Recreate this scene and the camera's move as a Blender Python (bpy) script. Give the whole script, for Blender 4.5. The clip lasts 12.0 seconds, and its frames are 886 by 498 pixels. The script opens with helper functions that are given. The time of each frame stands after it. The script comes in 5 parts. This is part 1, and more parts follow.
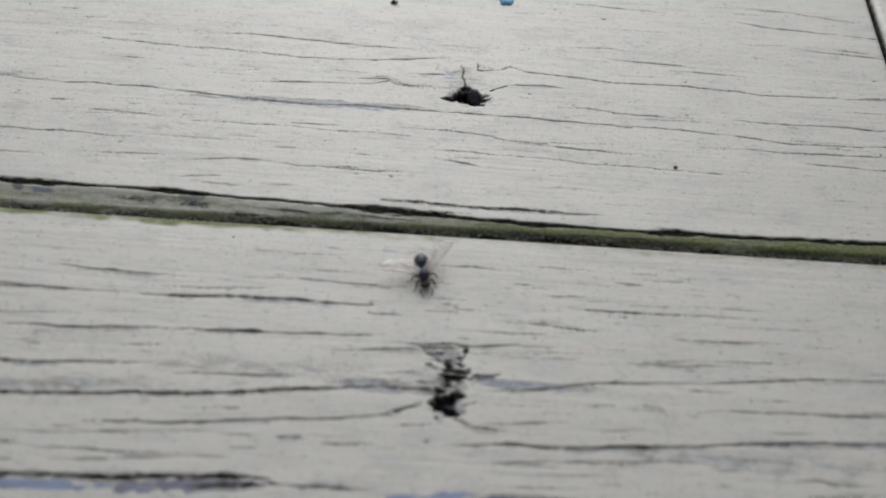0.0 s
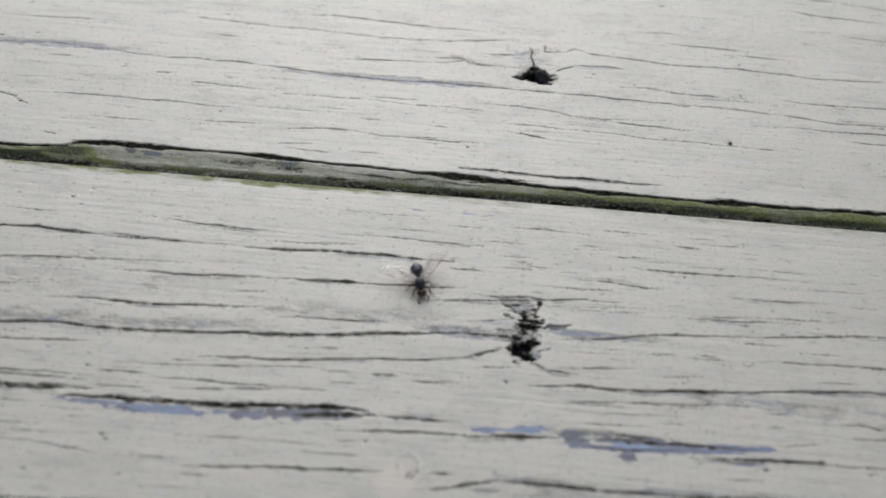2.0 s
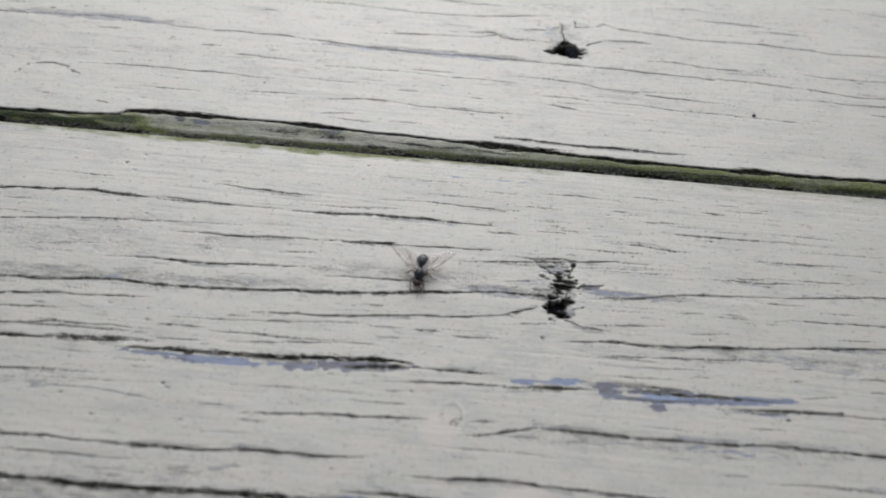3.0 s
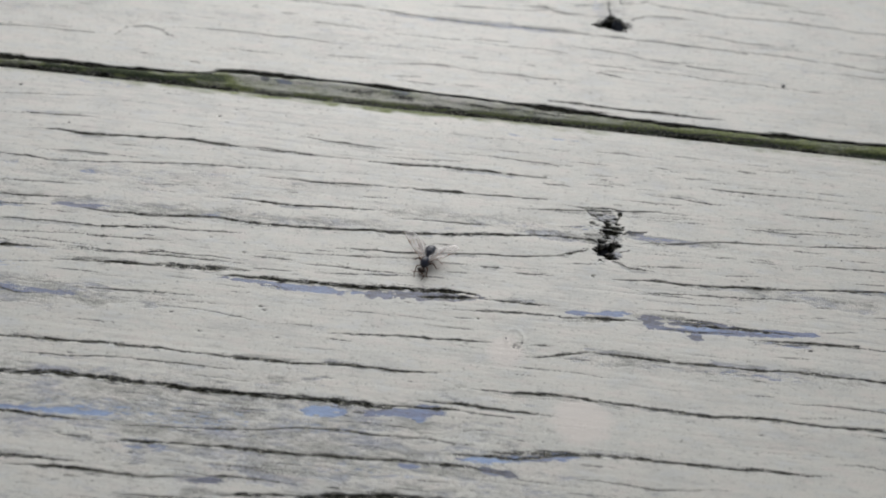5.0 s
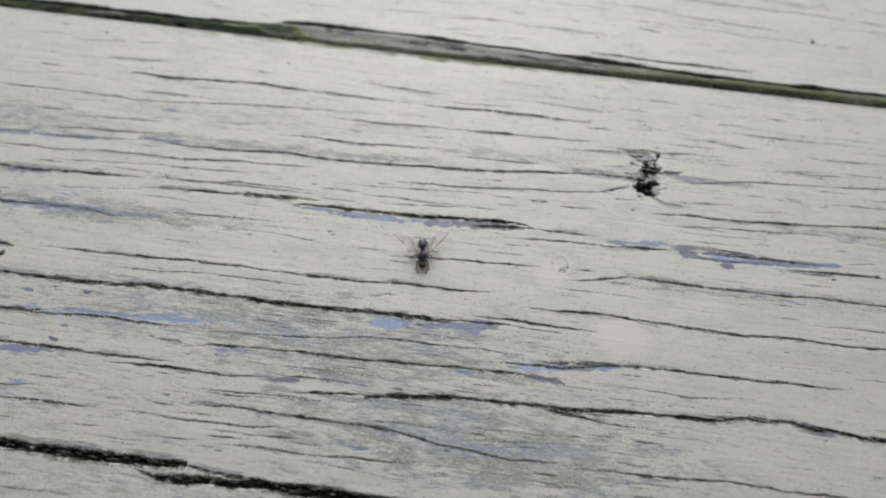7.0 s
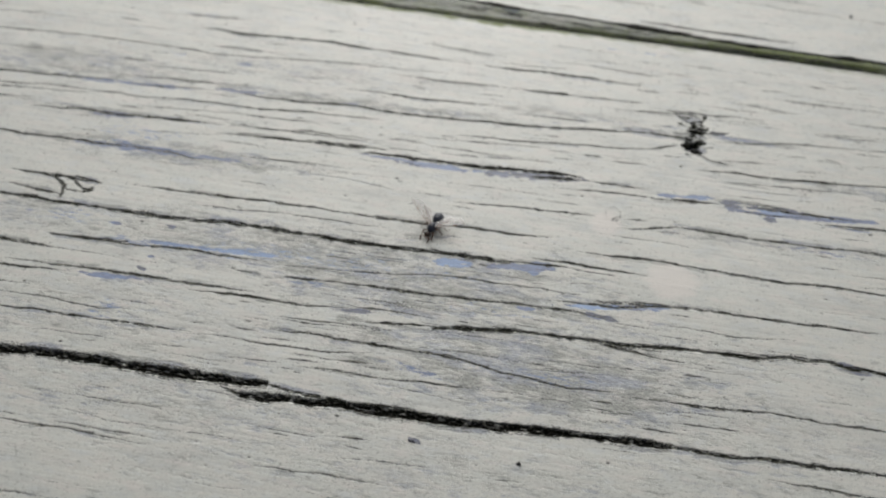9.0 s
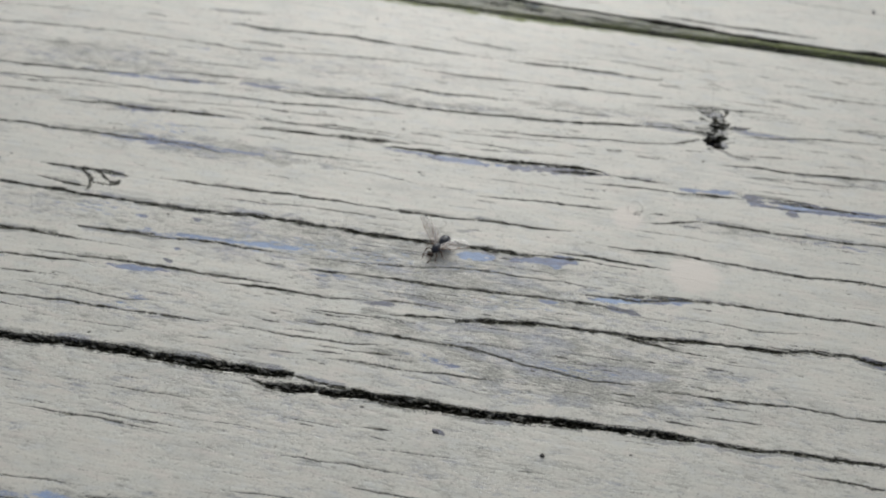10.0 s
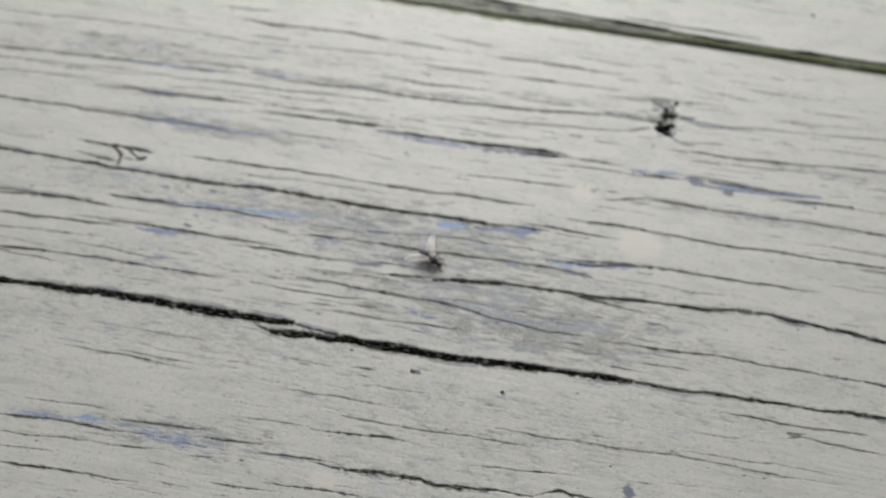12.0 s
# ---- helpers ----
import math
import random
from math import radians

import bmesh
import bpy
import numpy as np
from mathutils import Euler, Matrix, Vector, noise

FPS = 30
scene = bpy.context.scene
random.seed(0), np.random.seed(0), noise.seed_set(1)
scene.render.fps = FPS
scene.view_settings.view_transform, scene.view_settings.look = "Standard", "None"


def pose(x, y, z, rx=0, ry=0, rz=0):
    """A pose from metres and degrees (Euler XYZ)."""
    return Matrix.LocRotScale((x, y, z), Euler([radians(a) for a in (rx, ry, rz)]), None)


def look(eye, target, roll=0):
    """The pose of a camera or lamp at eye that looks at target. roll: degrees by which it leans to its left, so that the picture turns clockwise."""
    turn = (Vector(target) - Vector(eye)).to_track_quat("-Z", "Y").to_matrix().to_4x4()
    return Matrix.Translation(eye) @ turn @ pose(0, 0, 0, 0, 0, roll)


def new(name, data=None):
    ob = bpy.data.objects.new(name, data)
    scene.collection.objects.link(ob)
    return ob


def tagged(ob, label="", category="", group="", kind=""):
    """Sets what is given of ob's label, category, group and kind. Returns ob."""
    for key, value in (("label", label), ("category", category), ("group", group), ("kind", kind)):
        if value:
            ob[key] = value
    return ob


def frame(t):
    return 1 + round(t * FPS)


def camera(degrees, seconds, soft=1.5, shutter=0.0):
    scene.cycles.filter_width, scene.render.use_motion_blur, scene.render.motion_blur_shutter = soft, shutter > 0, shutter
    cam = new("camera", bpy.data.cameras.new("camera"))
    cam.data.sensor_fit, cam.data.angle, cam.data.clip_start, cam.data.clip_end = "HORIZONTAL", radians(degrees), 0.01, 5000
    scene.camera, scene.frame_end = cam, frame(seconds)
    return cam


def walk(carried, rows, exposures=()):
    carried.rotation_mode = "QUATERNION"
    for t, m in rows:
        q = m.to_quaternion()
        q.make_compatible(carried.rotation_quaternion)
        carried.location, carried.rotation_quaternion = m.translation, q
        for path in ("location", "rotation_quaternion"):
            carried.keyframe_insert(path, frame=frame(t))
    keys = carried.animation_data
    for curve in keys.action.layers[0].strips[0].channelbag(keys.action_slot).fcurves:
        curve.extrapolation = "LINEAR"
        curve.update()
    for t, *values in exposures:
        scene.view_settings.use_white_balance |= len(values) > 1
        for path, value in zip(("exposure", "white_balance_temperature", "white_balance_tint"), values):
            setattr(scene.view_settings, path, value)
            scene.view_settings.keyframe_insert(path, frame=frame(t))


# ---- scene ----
cam = camera(62.0, 12.0, soft=1.9)
# a phone's small lens, focused at a hand's width
cam.data.dof.use_dof, cam.data.dof.focus_distance, cam.data.dof.aperture_fstop = True, 0.107, 12.5
# seconds, eye in metres, yaw, pitch, roll in degrees
ROWS = [
    (0.0, -0.0019, -0.0261, 0.0807, -0.30, -60.34, 4.02),
    (0.5, -0.0024, -0.0283, 0.0832, 0.56, -61.36, 3.49),
    (1.0, -0.0041, -0.0302, 0.0845, 0.68, -61.13, 3.70),
    (1.5, -0.0064, -0.0317, 0.0846, 1.67, -59.99, 3.18),
    (2.0, -0.0094, -0.0348, 0.0861, 2.29, -60.84, 2.86),
    (2.5, -0.0122, -0.0377, 0.0878, 2.79, -61.35, 2.53),
    (3.0, -0.0140, -0.0403, 0.0889, 2.50, -61.93, 2.99),
    (3.5, -0.0161, -0.0436, 0.0900, 2.86, -61.92, 2.94),
    (5.5, -0.0236, -0.0550, 0.0986, 3.56, -62.98, 3.59),
    (6.0, -0.0259, -0.0576, 0.1002, 4.14, -63.07, 3.44),
    (6.5, -0.0265, -0.0613, 0.1015, 4.93, -63.50, 2.93),
    (7.0, -0.0255, -0.0656, 0.1013, 6.22, -63.59, 1.73),
    (7.5, -0.0285, -0.0682, 0.1022, 5.55, -63.89, 2.48),
    (9.5, -0.0339, -0.0791, 0.1042, 7.33, -63.55, 2.49),
    (10.0, -0.0352, -0.0791, 0.1044, 8.22, -63.85, 1.65),
    (10.5, -0.0359, -0.0800, 0.1046, 7.96, -64.16, 2.07),
    (11.0, -0.0355, -0.0821, 0.1071, 8.22, -63.72, 2.06),
    (11.5, -0.0329, -0.0867, 0.1123, 8.09, -64.34, 2.25),
    (12.0, -0.0293, -0.0891, 0.1200, 8.92, -64.95, 1.79),
]


def eye_pose(x, y, z, yaw, pitch, roll):
    turn = Euler((radians(90 + pitch), 0, radians(yaw))).to_matrix().to_4x4()
    return Matrix.Translation((x, y, z)) @ turn @ pose(0, 0, 0, 0, 0, roll)


walk(cam, [(r[0], eye_pose(*r[1:])) for r in ROWS], exposures=[(0.0, -0.18, 6470, 10.5), (1.6, -0.13, 6470, 10.5), (2.0, -0.04, 6470, 10.5), (2.6, -0.03, 6470, 10.5), (6.0, -0.03, 6500, 10.0), (9.5, -0.03, 6590, 8.0), (12.0, -0.01, 6590, 8.0)])

# ---- daylight: an overcast sky ----
SUN_UP, SUN_ROUND = 35.0, -7.0
world = bpy.data.worlds.new("overcast_sky")
world.use_nodes = True
scene.world = world
wn, wl = world.node_tree.nodes, world.node_tree.links
sky = wn.new("ShaderNodeTexSky")
sky.sky_type, sky.sun_disc = "NISHITA", False
sky.sun_elevation, sky.sun_rotation = radians(SUN_UP), radians(SUN_ROUND)
sky.air_density, sky.dust_density = 1.0, 4.0
cloud = wn.new("ShaderNodeHueSaturation")
cloud.inputs["Saturation"].default_value = 0.18
wl.new(sky.outputs[0], cloud.inputs["Color"])
wl.new(cloud.outputs[0], wn["Background"].inputs["Color"])
wn["Background"].inputs["Strength"].default_value = 0.068
sun = new("sun", bpy.data.lights.new("sun", "SUN"))
sun.data.energy, sun.data.angle, sun.data.color = 1.75, radians(75), (0.994, 0.988, 0.962)
sun.matrix_world = look((-0.10, 0.8, 0.57), (0, 0, 0))


# ---- materials ----
def mat(name):
    m = bpy.data.materials.new(name)
    m.use_nodes = True
    return m, m.node_tree.nodes, m.node_tree.links, m.node_tree.nodes["Principled BSDF"]


def link(l, a, b):
    l.new(a, b)


def mapped(n, l, sx, sy, sz=1.0):
    """Object coordinates in metres, scaled per axis."""
    co, mp = n.new("ShaderNodeTexCoord"), n.new("ShaderNodeMapping")
    mp.inputs["Scale"].default_value = (sx, sy, sz)
    l.new(co.outputs["Object"], mp.inputs["Vector"])
    return mp.outputs[0]


def noise_at(n, l, vec, scale=1.0, detail=4.0, rough=0.55):
    t = n.new("ShaderNodeTexNoise")
    t.inputs["Scale"].default_value, t.inputs["Detail"].default_value, t.inputs["Roughness"].default_value = scale, detail, rough
    l.new(vec, t.inputs["Vector"])
    return t.outputs["Fac"]


def ramp(n, l, fac, stops):
    r = n.new("ShaderNodeValToRGB")
    el = r.color_ramp.elements
    while len(el) < len(stops):
        el.new(0.5)
    for e, (p, c) in zip(el, stops):
        e.position, e.color = p, (*c, 1.0) if isinstance(c, tuple) else (c, c, c, 1.0)
    l.new(fac, r.inputs[0])
    return r.outputs[0]


def math_node(n, l, op, a, b, clamp=True):
    m = n.new("ShaderNodeMath")
    m.operation, m.use_clamp = op, clamp
    for k, v in enumerate((a, b)):
        if isinstance(v, (int, float)):
            m.inputs[k].default_value = v
        else:
            l.new(v, m.inputs[k])
    return m.outputs[0]


def blend(n, l, fac, a, b, kind="MIX"):
    m = n.new("ShaderNodeMix")
    m.data_type, m.blend_type = "RGBA", kind
    for sock, v in ((m.inputs[0], fac), (m.inputs[6], a), (m.inputs[7], b)):
        if isinstance(v, tuple):
            sock.default_value = (*v, 1.0)
        elif isinstance(v, (int, float)):
            sock.default_value = v
        else:
            l.new(v, sock)
    return m.outputs[2]


def attr(n, name):
    a = n.new("ShaderNodeAttribute")
    a.attribute_name = name
    return a.outputs["Fac"]


def shift(n, l, mask, noise, gain):
    """A mask roughened by a noise round 0.5."""
    return math_node(n, l, "ADD", mask, math_node(n, l, "MULTIPLY", math_node(n, l, "SUBTRACT", noise, 0.5, False), gain, False), False)


def painted_wood():
    m, n, l, bsdf = mat("weathered_white_paint_on_wood")
    broad = noise_at(n, l, mapped(n, l, 18, 45), 1.0, 3)
    mottle = noise_at(n, l, mapped(n, l, 140, 260), 1.0, 5, 0.6)
    smudge = noise_at(n, l, mapped(n, l, 95, 300), 1.0, 5, 0.65)
    streak = noise_at(n, l, mapped(n, l, 70, 2200), 1.0, 5, 0.62)
    hatch = noise_at(n, l, mapped(n, l, 430, 2700), 1.0, 6, 0.78)
    fibre = noise_at(n, l, mapped(n, l, 900, 2900), 1.0, 6, 0.8)
    fleck = noise_at(n, l, mapped(n, l, 420, 1500), 1.0, 4, 0.68)
    dash = noise_at(n, l, mapped(n, l, 380, 4600), 1.0, 4, 0.65)
    grit = noise_at(n, l, mapped(n, l, 2600, 3600), 1.0, 3, 0.7)
    soot = noise_at(n, l, mapped(n, l, 1150, 1900), 1.0, 4, 0.7)
    ragged = noise_at(n, l, mapped(n, l, 2900, 5600), 1.0, 4, 0.75)
    islets = noise_at(n, l, mapped(n, l, 260, 850), 1.0, 4, 0.65)
    pepper = noise_at(n, l, mapped(n, l, 2100, 4200), 1.0, 3, 0.7)
    chips = noise_at(n, l, mapped(n, l, 1500, 3300), 1.0, 3, 0.6)
    worn, blue, grime, moss, lodged = attr(n, "worn"), attr(n, "blue"), attr(n, "grime"), attr(n, "moss"), attr(n, "dirt")

    # off-white paint, creamier and cooler by turns
    paint = ramp(n, l, broad, [(0.3, (0.575, 0.586, 0.548)), (0.5, (0.620, 0.626, 0.586)), (0.7, (0.650, 0.650, 0.620))])
    paint = blend(n, l, ramp(n, l, mottle, [(0.42, 0.0), (0.66, 0.75)]), paint, (0.672, 0.635, 0.585))
    paint = blend(n, l, ramp(n, l, mottle, [(0.32, 0.55), (0.47, 0.0)]), paint, (0.545, 0.560, 0.545))
    paint = blend(n, l, 0.5, paint, ramp(n, l, grit, [(0.30, (0.33, 0.33, 0.31)), (0.41, (0.59, 0.59, 0.555)), (0.54, (0.635, 0.635, 0.60)), (0.66, (0.70, 0.69, 0.66))]))
    paint = blend(n, l, ramp(n, l, smudge, [(0.34, 0.55), (0.50, 0.0)]), paint, (0.47, 0.478, 0.468))
    blush = noise_at(n, l, mapped(n, l, 210, 620), 1.0, 4, 0.6)
    paint = blend(n, l, ramp(n, l, blush, [(0.52, 0.0), (0.66, 0.5)]), paint, (0.675, 0.622, 0.592))
    paint = blend(n, l, ramp(n, l, blush, [(0.34, 0.5), (0.46, 0.0)]), paint, (0.575, 0.595, 0.610))
    # thin grey lines where the grain shows through the paint
    thin = math_node(n, l, "MULTIPLY", ramp(n, l, streak, [(0.36, 1.0), (0.46, 0.0)]), ramp(n, l, broad, [(0.38, 0.05), (0.65, 0.6)]))
    paint = blend(n, l, thin, paint, (0.40, 0.40, 0.395))
    short = math_node(n, l, "MULTIPLY", ramp(n, l, dash, [(0.31, 0.9), (0.39, 0.0)]), ramp(n, l, smudge, [(0.40, 1.0), (0.58, 0.15)]))
    paint = blend(n, l, short, paint, (0.24, 0.235, 0.225))
    # grubby flecks and fine specks of soot
    paint = blend(n, l, ramp(n, l, fleck, [(0.31, 0.6), (0.42, 0.0)]), paint, (0.34, 0.34, 0.325))
    paint = blend(n, l, ramp(n, l, soot, [(0.33, 0.65), (0.40, 0.0)]), paint, (0.20, 0.20, 0.19))

    motes = math_node(n, l, "MULTIPLY", ramp(n, l, pepper, [(0.30, 0.75), (0.375, 0.0)]), ramp(n, l, mottle, [(0.40, 1.0), (0.62, 0.2)]))
    paint = blend(n, l, motes, paint, (0.17, 0.168, 0.158))
    # worn zones: weathered fibres and old bluish primer between remains of paint
    cover = shift(n, l, shift(n, l, math_node(n, l, "MULTIPLY", worn, 0.72), hatch, 1.7), islets, 1.5)
    cover = ramp(n, l, shift(n, l, cover, pepper, 0.9), [(0.32, 0.0), (0.66, 1.0)])
    cover = math_node(n, l, "MULTIPLY", cover, ramp(n, l, worn, [(0.0, 0.0), (0.25, 0.92)]))
    old = ramp(n, l, math_node(n, l, "ADD", math_node(n, l, "MULTIPLY", fibre, 0.5), math_node(n, l, "MULTIPLY", pepper, 0.5)), [(0.38, (0.06, 0.062, 0.056)), (0.45, (0.21, 0.212, 0.198)), (0.53, (0.35, 0.355, 0.335)), (0.62, (0.56, 0.55, 0.50))])
    cool = noise_at(n, l, mapped(n, l, 90, 330), 1.0, 4, 0.6)
    old = blend(n, l, ramp(n, l, cool, [(0.46, 0.0), (0.60, 0.62)]), old, ramp(n, l, fibre, [(0.35, (0.15, 0.17, 0.27)), (0.62, (0.40, 0.44, 0.57))]))
    colour = blend(n, l, cover, paint, old)
    dots = math_node(n, l, "MULTIPLY", ramp(n, l, pepper, [(0.33, 0.95), (0.42, 0.0)]), ramp(n, l, worn, [(0.05, 0.0), (0.6, 1.0)]))
    colour = blend(n, l, dots, colour, (0.075, 0.076, 0.066))
    colour = blend(n, l, math_node(n, l, "MULTIPLY", attr(n, "fresh"), 0.8), colour, (0.700, 0.652, 0.618))

    # old blue coat: slate where it has gone dull, sky blue where it is clean
    tone = shift(n, l, attr(n, "sky"), math_node(n, l, "ADD", math_node(n, l, "MULTIPLY", hatch, 0.65), math_node(n, l, "MULTIPLY", grit, 0.35)), 2.5)
    coat = ramp(n, l, tone, [(0.0, (0.075, 0.082, 0.125)), (0.28, (0.145, 0.165, 0.275)), (0.58, (0.185, 0.255, 0.455)), (0.95, (0.27, 0.395, 0.655))])
    bare = ramp(n, l, shift(n, l, blue, hatch, 2.1), [(0.44, 0.0), (0.60, 0.92)])
    bare = math_node(n, l, "MULTIPLY", bare, ramp(n, l, blue, [(0.05, 0.0), (0.22, 1.0)]))
    colour = blend(n, l, bare, colour, coat)

    # grime in the raised fibres
    hairs = noise_at(n, l, mapped(n, l, 750, 3400), 1.0, 5, 0.72)
    sooty = ramp(n, l, shift(n, l, math_node(n, l, "MULTIPLY", grime, 0.55), hairs, 2.2), [(0.44, 0.0), (0.60, 0.9)])
    sooty = math_node(n, l, "MULTIPLY", sooty, ramp(n, l, grime, [(0.02, 0.0), (0.3, 1.0)]))
    colour = blend(n, l, sooty, colour, ramp(n, l, fleck, [(0.4, (0.122, 0.126, 0.120)), (0.6, (0.25, 0.252, 0.258))]))

    # moss and algae
    green = ramp(n, l, grit, [(0.34, (0.06, 0.075, 0.020)), (0.5, (0.155, 0.190, 0.050)), (0.66, (0.27, 0.33, 0.09))])
    thick = ramp(n, l, moss, [(0.75, 0.0), (1.0, 1.0)])
    green = blend(n, l, thick, green, ramp(n, l, grit, [(0.36, (0.014, 0.024, 0.011)), (0.5, (0.045, 0.068, 0.026)), (0.66, (0.11, 0.145, 0.052))]))
    colour = blend(n, l, ramp(n, l, shift(n, l, moss, fleck, 0.9), [(0.12, 0.0), (0.66, 0.9)]), colour, green)

    # dirt lodged in the splits, with crumbs of wood and paint in it
    filth = ramp(n, l, shift(n, l, lodged, ragged, 2.9), [(0.40, 0.0), (0.50, 0.6), (0.66, 1.0)])
    filth = math_node(n, l, "MULTIPLY", filth, ramp(n, l, lodged, [(0.04, 0.0), (0.22, 1.0)]))
    pitch = ramp(n, l, grit, [(0.35, (0.006, 0.007, 0.006)), (0.54, (0.019, 0.020, 0.015)), (0.70, (0.075, 0.074, 0.062))])
    dust = ramp(n, l, ragged, [(0.4, (0.076, 0.079, 0.078)), (0.6, (0.175, 0.177, 0.184))])
    packed = ramp(n, l, lodged, [(0.55, 0.0), (1.0, 1.0)])
    bits = math_node(n, l, "MULTIPLY", ramp(n, l, chips, [(0.51, 0.0), (0.60, 0.9)]), ramp(n, l, lodged, [(0.9, 1.0), (1.25, 0.2)]))
    inside = blend(n, l, bits, blend(n, l, packed, dust, pitch), ramp(n, l, grit, [(0.4, (0.15, 0.148, 0.125)), (0.62, (0.42, 0.41, 0.36))]))
    colour = blend(n, l, filth, colour, inside)

    l.new(colour, bsdf.inputs["Base Color"])
    l.new(ramp(n, l, streak, [(0.3, 0.50), (0.6, 0.34)]), bsdf.inputs["Roughness"])
    bsdf.inputs["IOR"].default_value = 1.60
    matt = math_node(n, l, "MAXIMUM", filth, math_node(n, l, "MULTIPLY", moss, 0.6))
    l.new(ramp(n, l, matt, [(0.0, 1.0), (0.6, 0.03)]), bsdf.inputs["Specular IOR Level"])
    b1, b2, b3 = n.new("ShaderNodeBump"), n.new("ShaderNodeBump"), n.new("ShaderNodeBump")
    b1.inputs["Strength"].default_value, b1.inputs["Distance"].default_value = 0.3, 0.00005
    b2.inputs["Strength"].default_value, b2.inputs["Distance"].default_value = 0.4, 0.00006
    b3.inputs["Strength"].default_value, b3.inputs["Distance"].default_value = 0.5, 0.00008
    l.new(streak, b1.inputs["Height"]), l.new(grit, b2.inputs["Height"])
    l.new(math_node(n, l, "MULTIPLY", math_node(n, l, "MAXIMUM", bare, cover), math_node(n, l, "SUBTRACT", fibre, 1.3, False), False), b3.inputs["Height"])
    l.new(b1.outputs[0], b2.inputs["Normal"]), l.new(b2.outputs[0], b3.inputs["Normal"]), l.new(b3.outputs[0], bsdf.inputs["Normal"])
    return m


def simple(name, dark, light, rough, scale, metal=0.0, spec=0.5, bump=0.0):
    """A two-tone grainy surface; scale in grains per metre, bump in metres."""
    m, n, l, bsdf = mat(name)
    f = noise_at(n, l, mapped(n, l, scale, scale, scale), 1.0, 4, 0.6)
    l.new(ramp(n, l, f, [(0.35, dark), (0.65, light)]), bsdf.inputs["Base Color"])
    bsdf.inputs["Roughness"].default_value, bsdf.inputs["Metallic"].default_value = rough, metal
    bsdf.inputs["Specular IOR Level"].default_value = spec
    if bump:
        b = n.new("ShaderNodeBump")
        b.inputs["Distance"].default_value = bump
        l.new(f, b.inputs["Height"]), l.new(b.outputs[0], bsdf.inputs["Normal"])
    return m


def wing_film():
    m, n, l, bsdf = mat("clear_wing_membrane")
    bsdf.inputs["Base Color"].default_value = (0.90, 0.88, 0.89, 1)
    bsdf.inputs["Roughness"].default_value = 0.22
    f = noise_at(n, l, mapped(n, l, 900, 900, 900), 1.0, 3)
    clear, mix, glow, both = n.new("ShaderNodeBsdfTransparent"), n.new("ShaderNodeMixShader"), n.new("ShaderNodeBsdfTranslucent"), n.new("ShaderNodeMixShader")
    clear.inputs[0].default_value = (0.995, 0.985, 0.98, 1)
    glow.inputs[0].default_value, both.inputs[0].default_value = (0.92, 0.90, 0.91, 1), 0.45
    l.new(bsdf.outputs[0], both.inputs[1]), l.new(glow.outputs[0], both.inputs[2])
    l.new(ramp(n, l, f, [(0.3, 0.10), (0.7, 0.21)]), mix.inputs[0])
    l.new(clear.outputs[0], mix.inputs[1]), l.new(both.outputs[0], mix.inputs[2])
    edge, shine, sheen = n.new("ShaderNodeLayerWeight"), n.new("ShaderNodeBsdfGlossy"), n.new("ShaderNodeMixShader")
    edge.inputs["Blend"].default_value, shine.inputs["Roughness"].default_value = 0.5, 0.5
    l.new(ramp(n, l, edge.outputs["Facing"], [(0.0, 0.05), (0.9, 0.32)]), sheen.inputs[0])
    l.new(mix.outputs[0], sheen.inputs[1]), l.new(shine.outputs[0], sheen.inputs[2])
    l.new(sheen.outputs[0], n["Material Output"].inputs["Surface"])
    return m


WOOD = painted_wood()
RAW = simple("raw_grey_timber", (0.10, 0.09, 0.08), (0.22, 0.20, 0.17), 0.8, 120, bump=0.0005)
SOIL = simple("dark_soil", (0.02, 0.018, 0.014), (0.08, 0.07, 0.05), 0.95, 40, bump=0.01)
RUST = simple("blackened_rusty_iron", (0.012, 0.014, 0.020), (0.055, 0.062, 0.082), 0.75, 1500, metal=0.2, spec=0.25, bump=0.0002)
CHIP = simple("slate_grey_chip", (0.07, 0.072, 0.09), (0.15, 0.152, 0.18), 0.8, 2500)
GRIT = simple("dark_grit", (0.02, 0.02, 0.022), (0.06, 0.06, 0.06), 0.8, 3000)
FLAKE = simple("sky_blue_paint", (0.10, 0.36, 0.66), (0.22, 0.52, 0.82), 0.4, 1500, bump=0.0001)
# bluish tones of body and gaster put the sky's reflection into black chitin
BLACK = simple("glossy_black_chitin", (0.008, 0.010, 0.018), (0.020, 0.026, 0.052), 0.30, 2500, spec=0.6, bump=0.00004)
GASTER = simple("black_chitin_sky_tint", (0.014, 0.017, 0.026), (0.038, 0.045, 0.072), 0.34, 3200, spec=0.8, bump=0.00004)
BROWN = simple("brown_chitin", (0.065, 0.028, 0.014), (0.19, 0.085, 0.042), 0.4, 3500)
UMBER = simple("dark_brown_chitin", (0.014, 0.008, 0.006), (0.045, 0.024, 0.014), 0.3, 3000, spec=0.5, bump=0.00002)
EYES = simple("compound_eye", (0.01, 0.008, 0.008), (0.03, 0.02, 0.018), 0.3, 9000, bump=0.00002)
FILM = wing_film()
VEIN = simple("wing_vein", (0.15, 0.075, 0.040), (0.29, 0.155, 0.085), 0.5, 3000)
MM = 0.001


def part(name, bm, material, parent, label=""):
    """One mesh object under a thing or a part."""
    me = bpy.data.meshes.new(name)
    bm.to_mesh(me)
    bm.free()
    for p in me.polygons:
        p.use_smooth = True
    me.materials.append(material)
    ob = new(name, me)
    ob.parent = parent
    if label:
        ob["label"] = label
    return ob


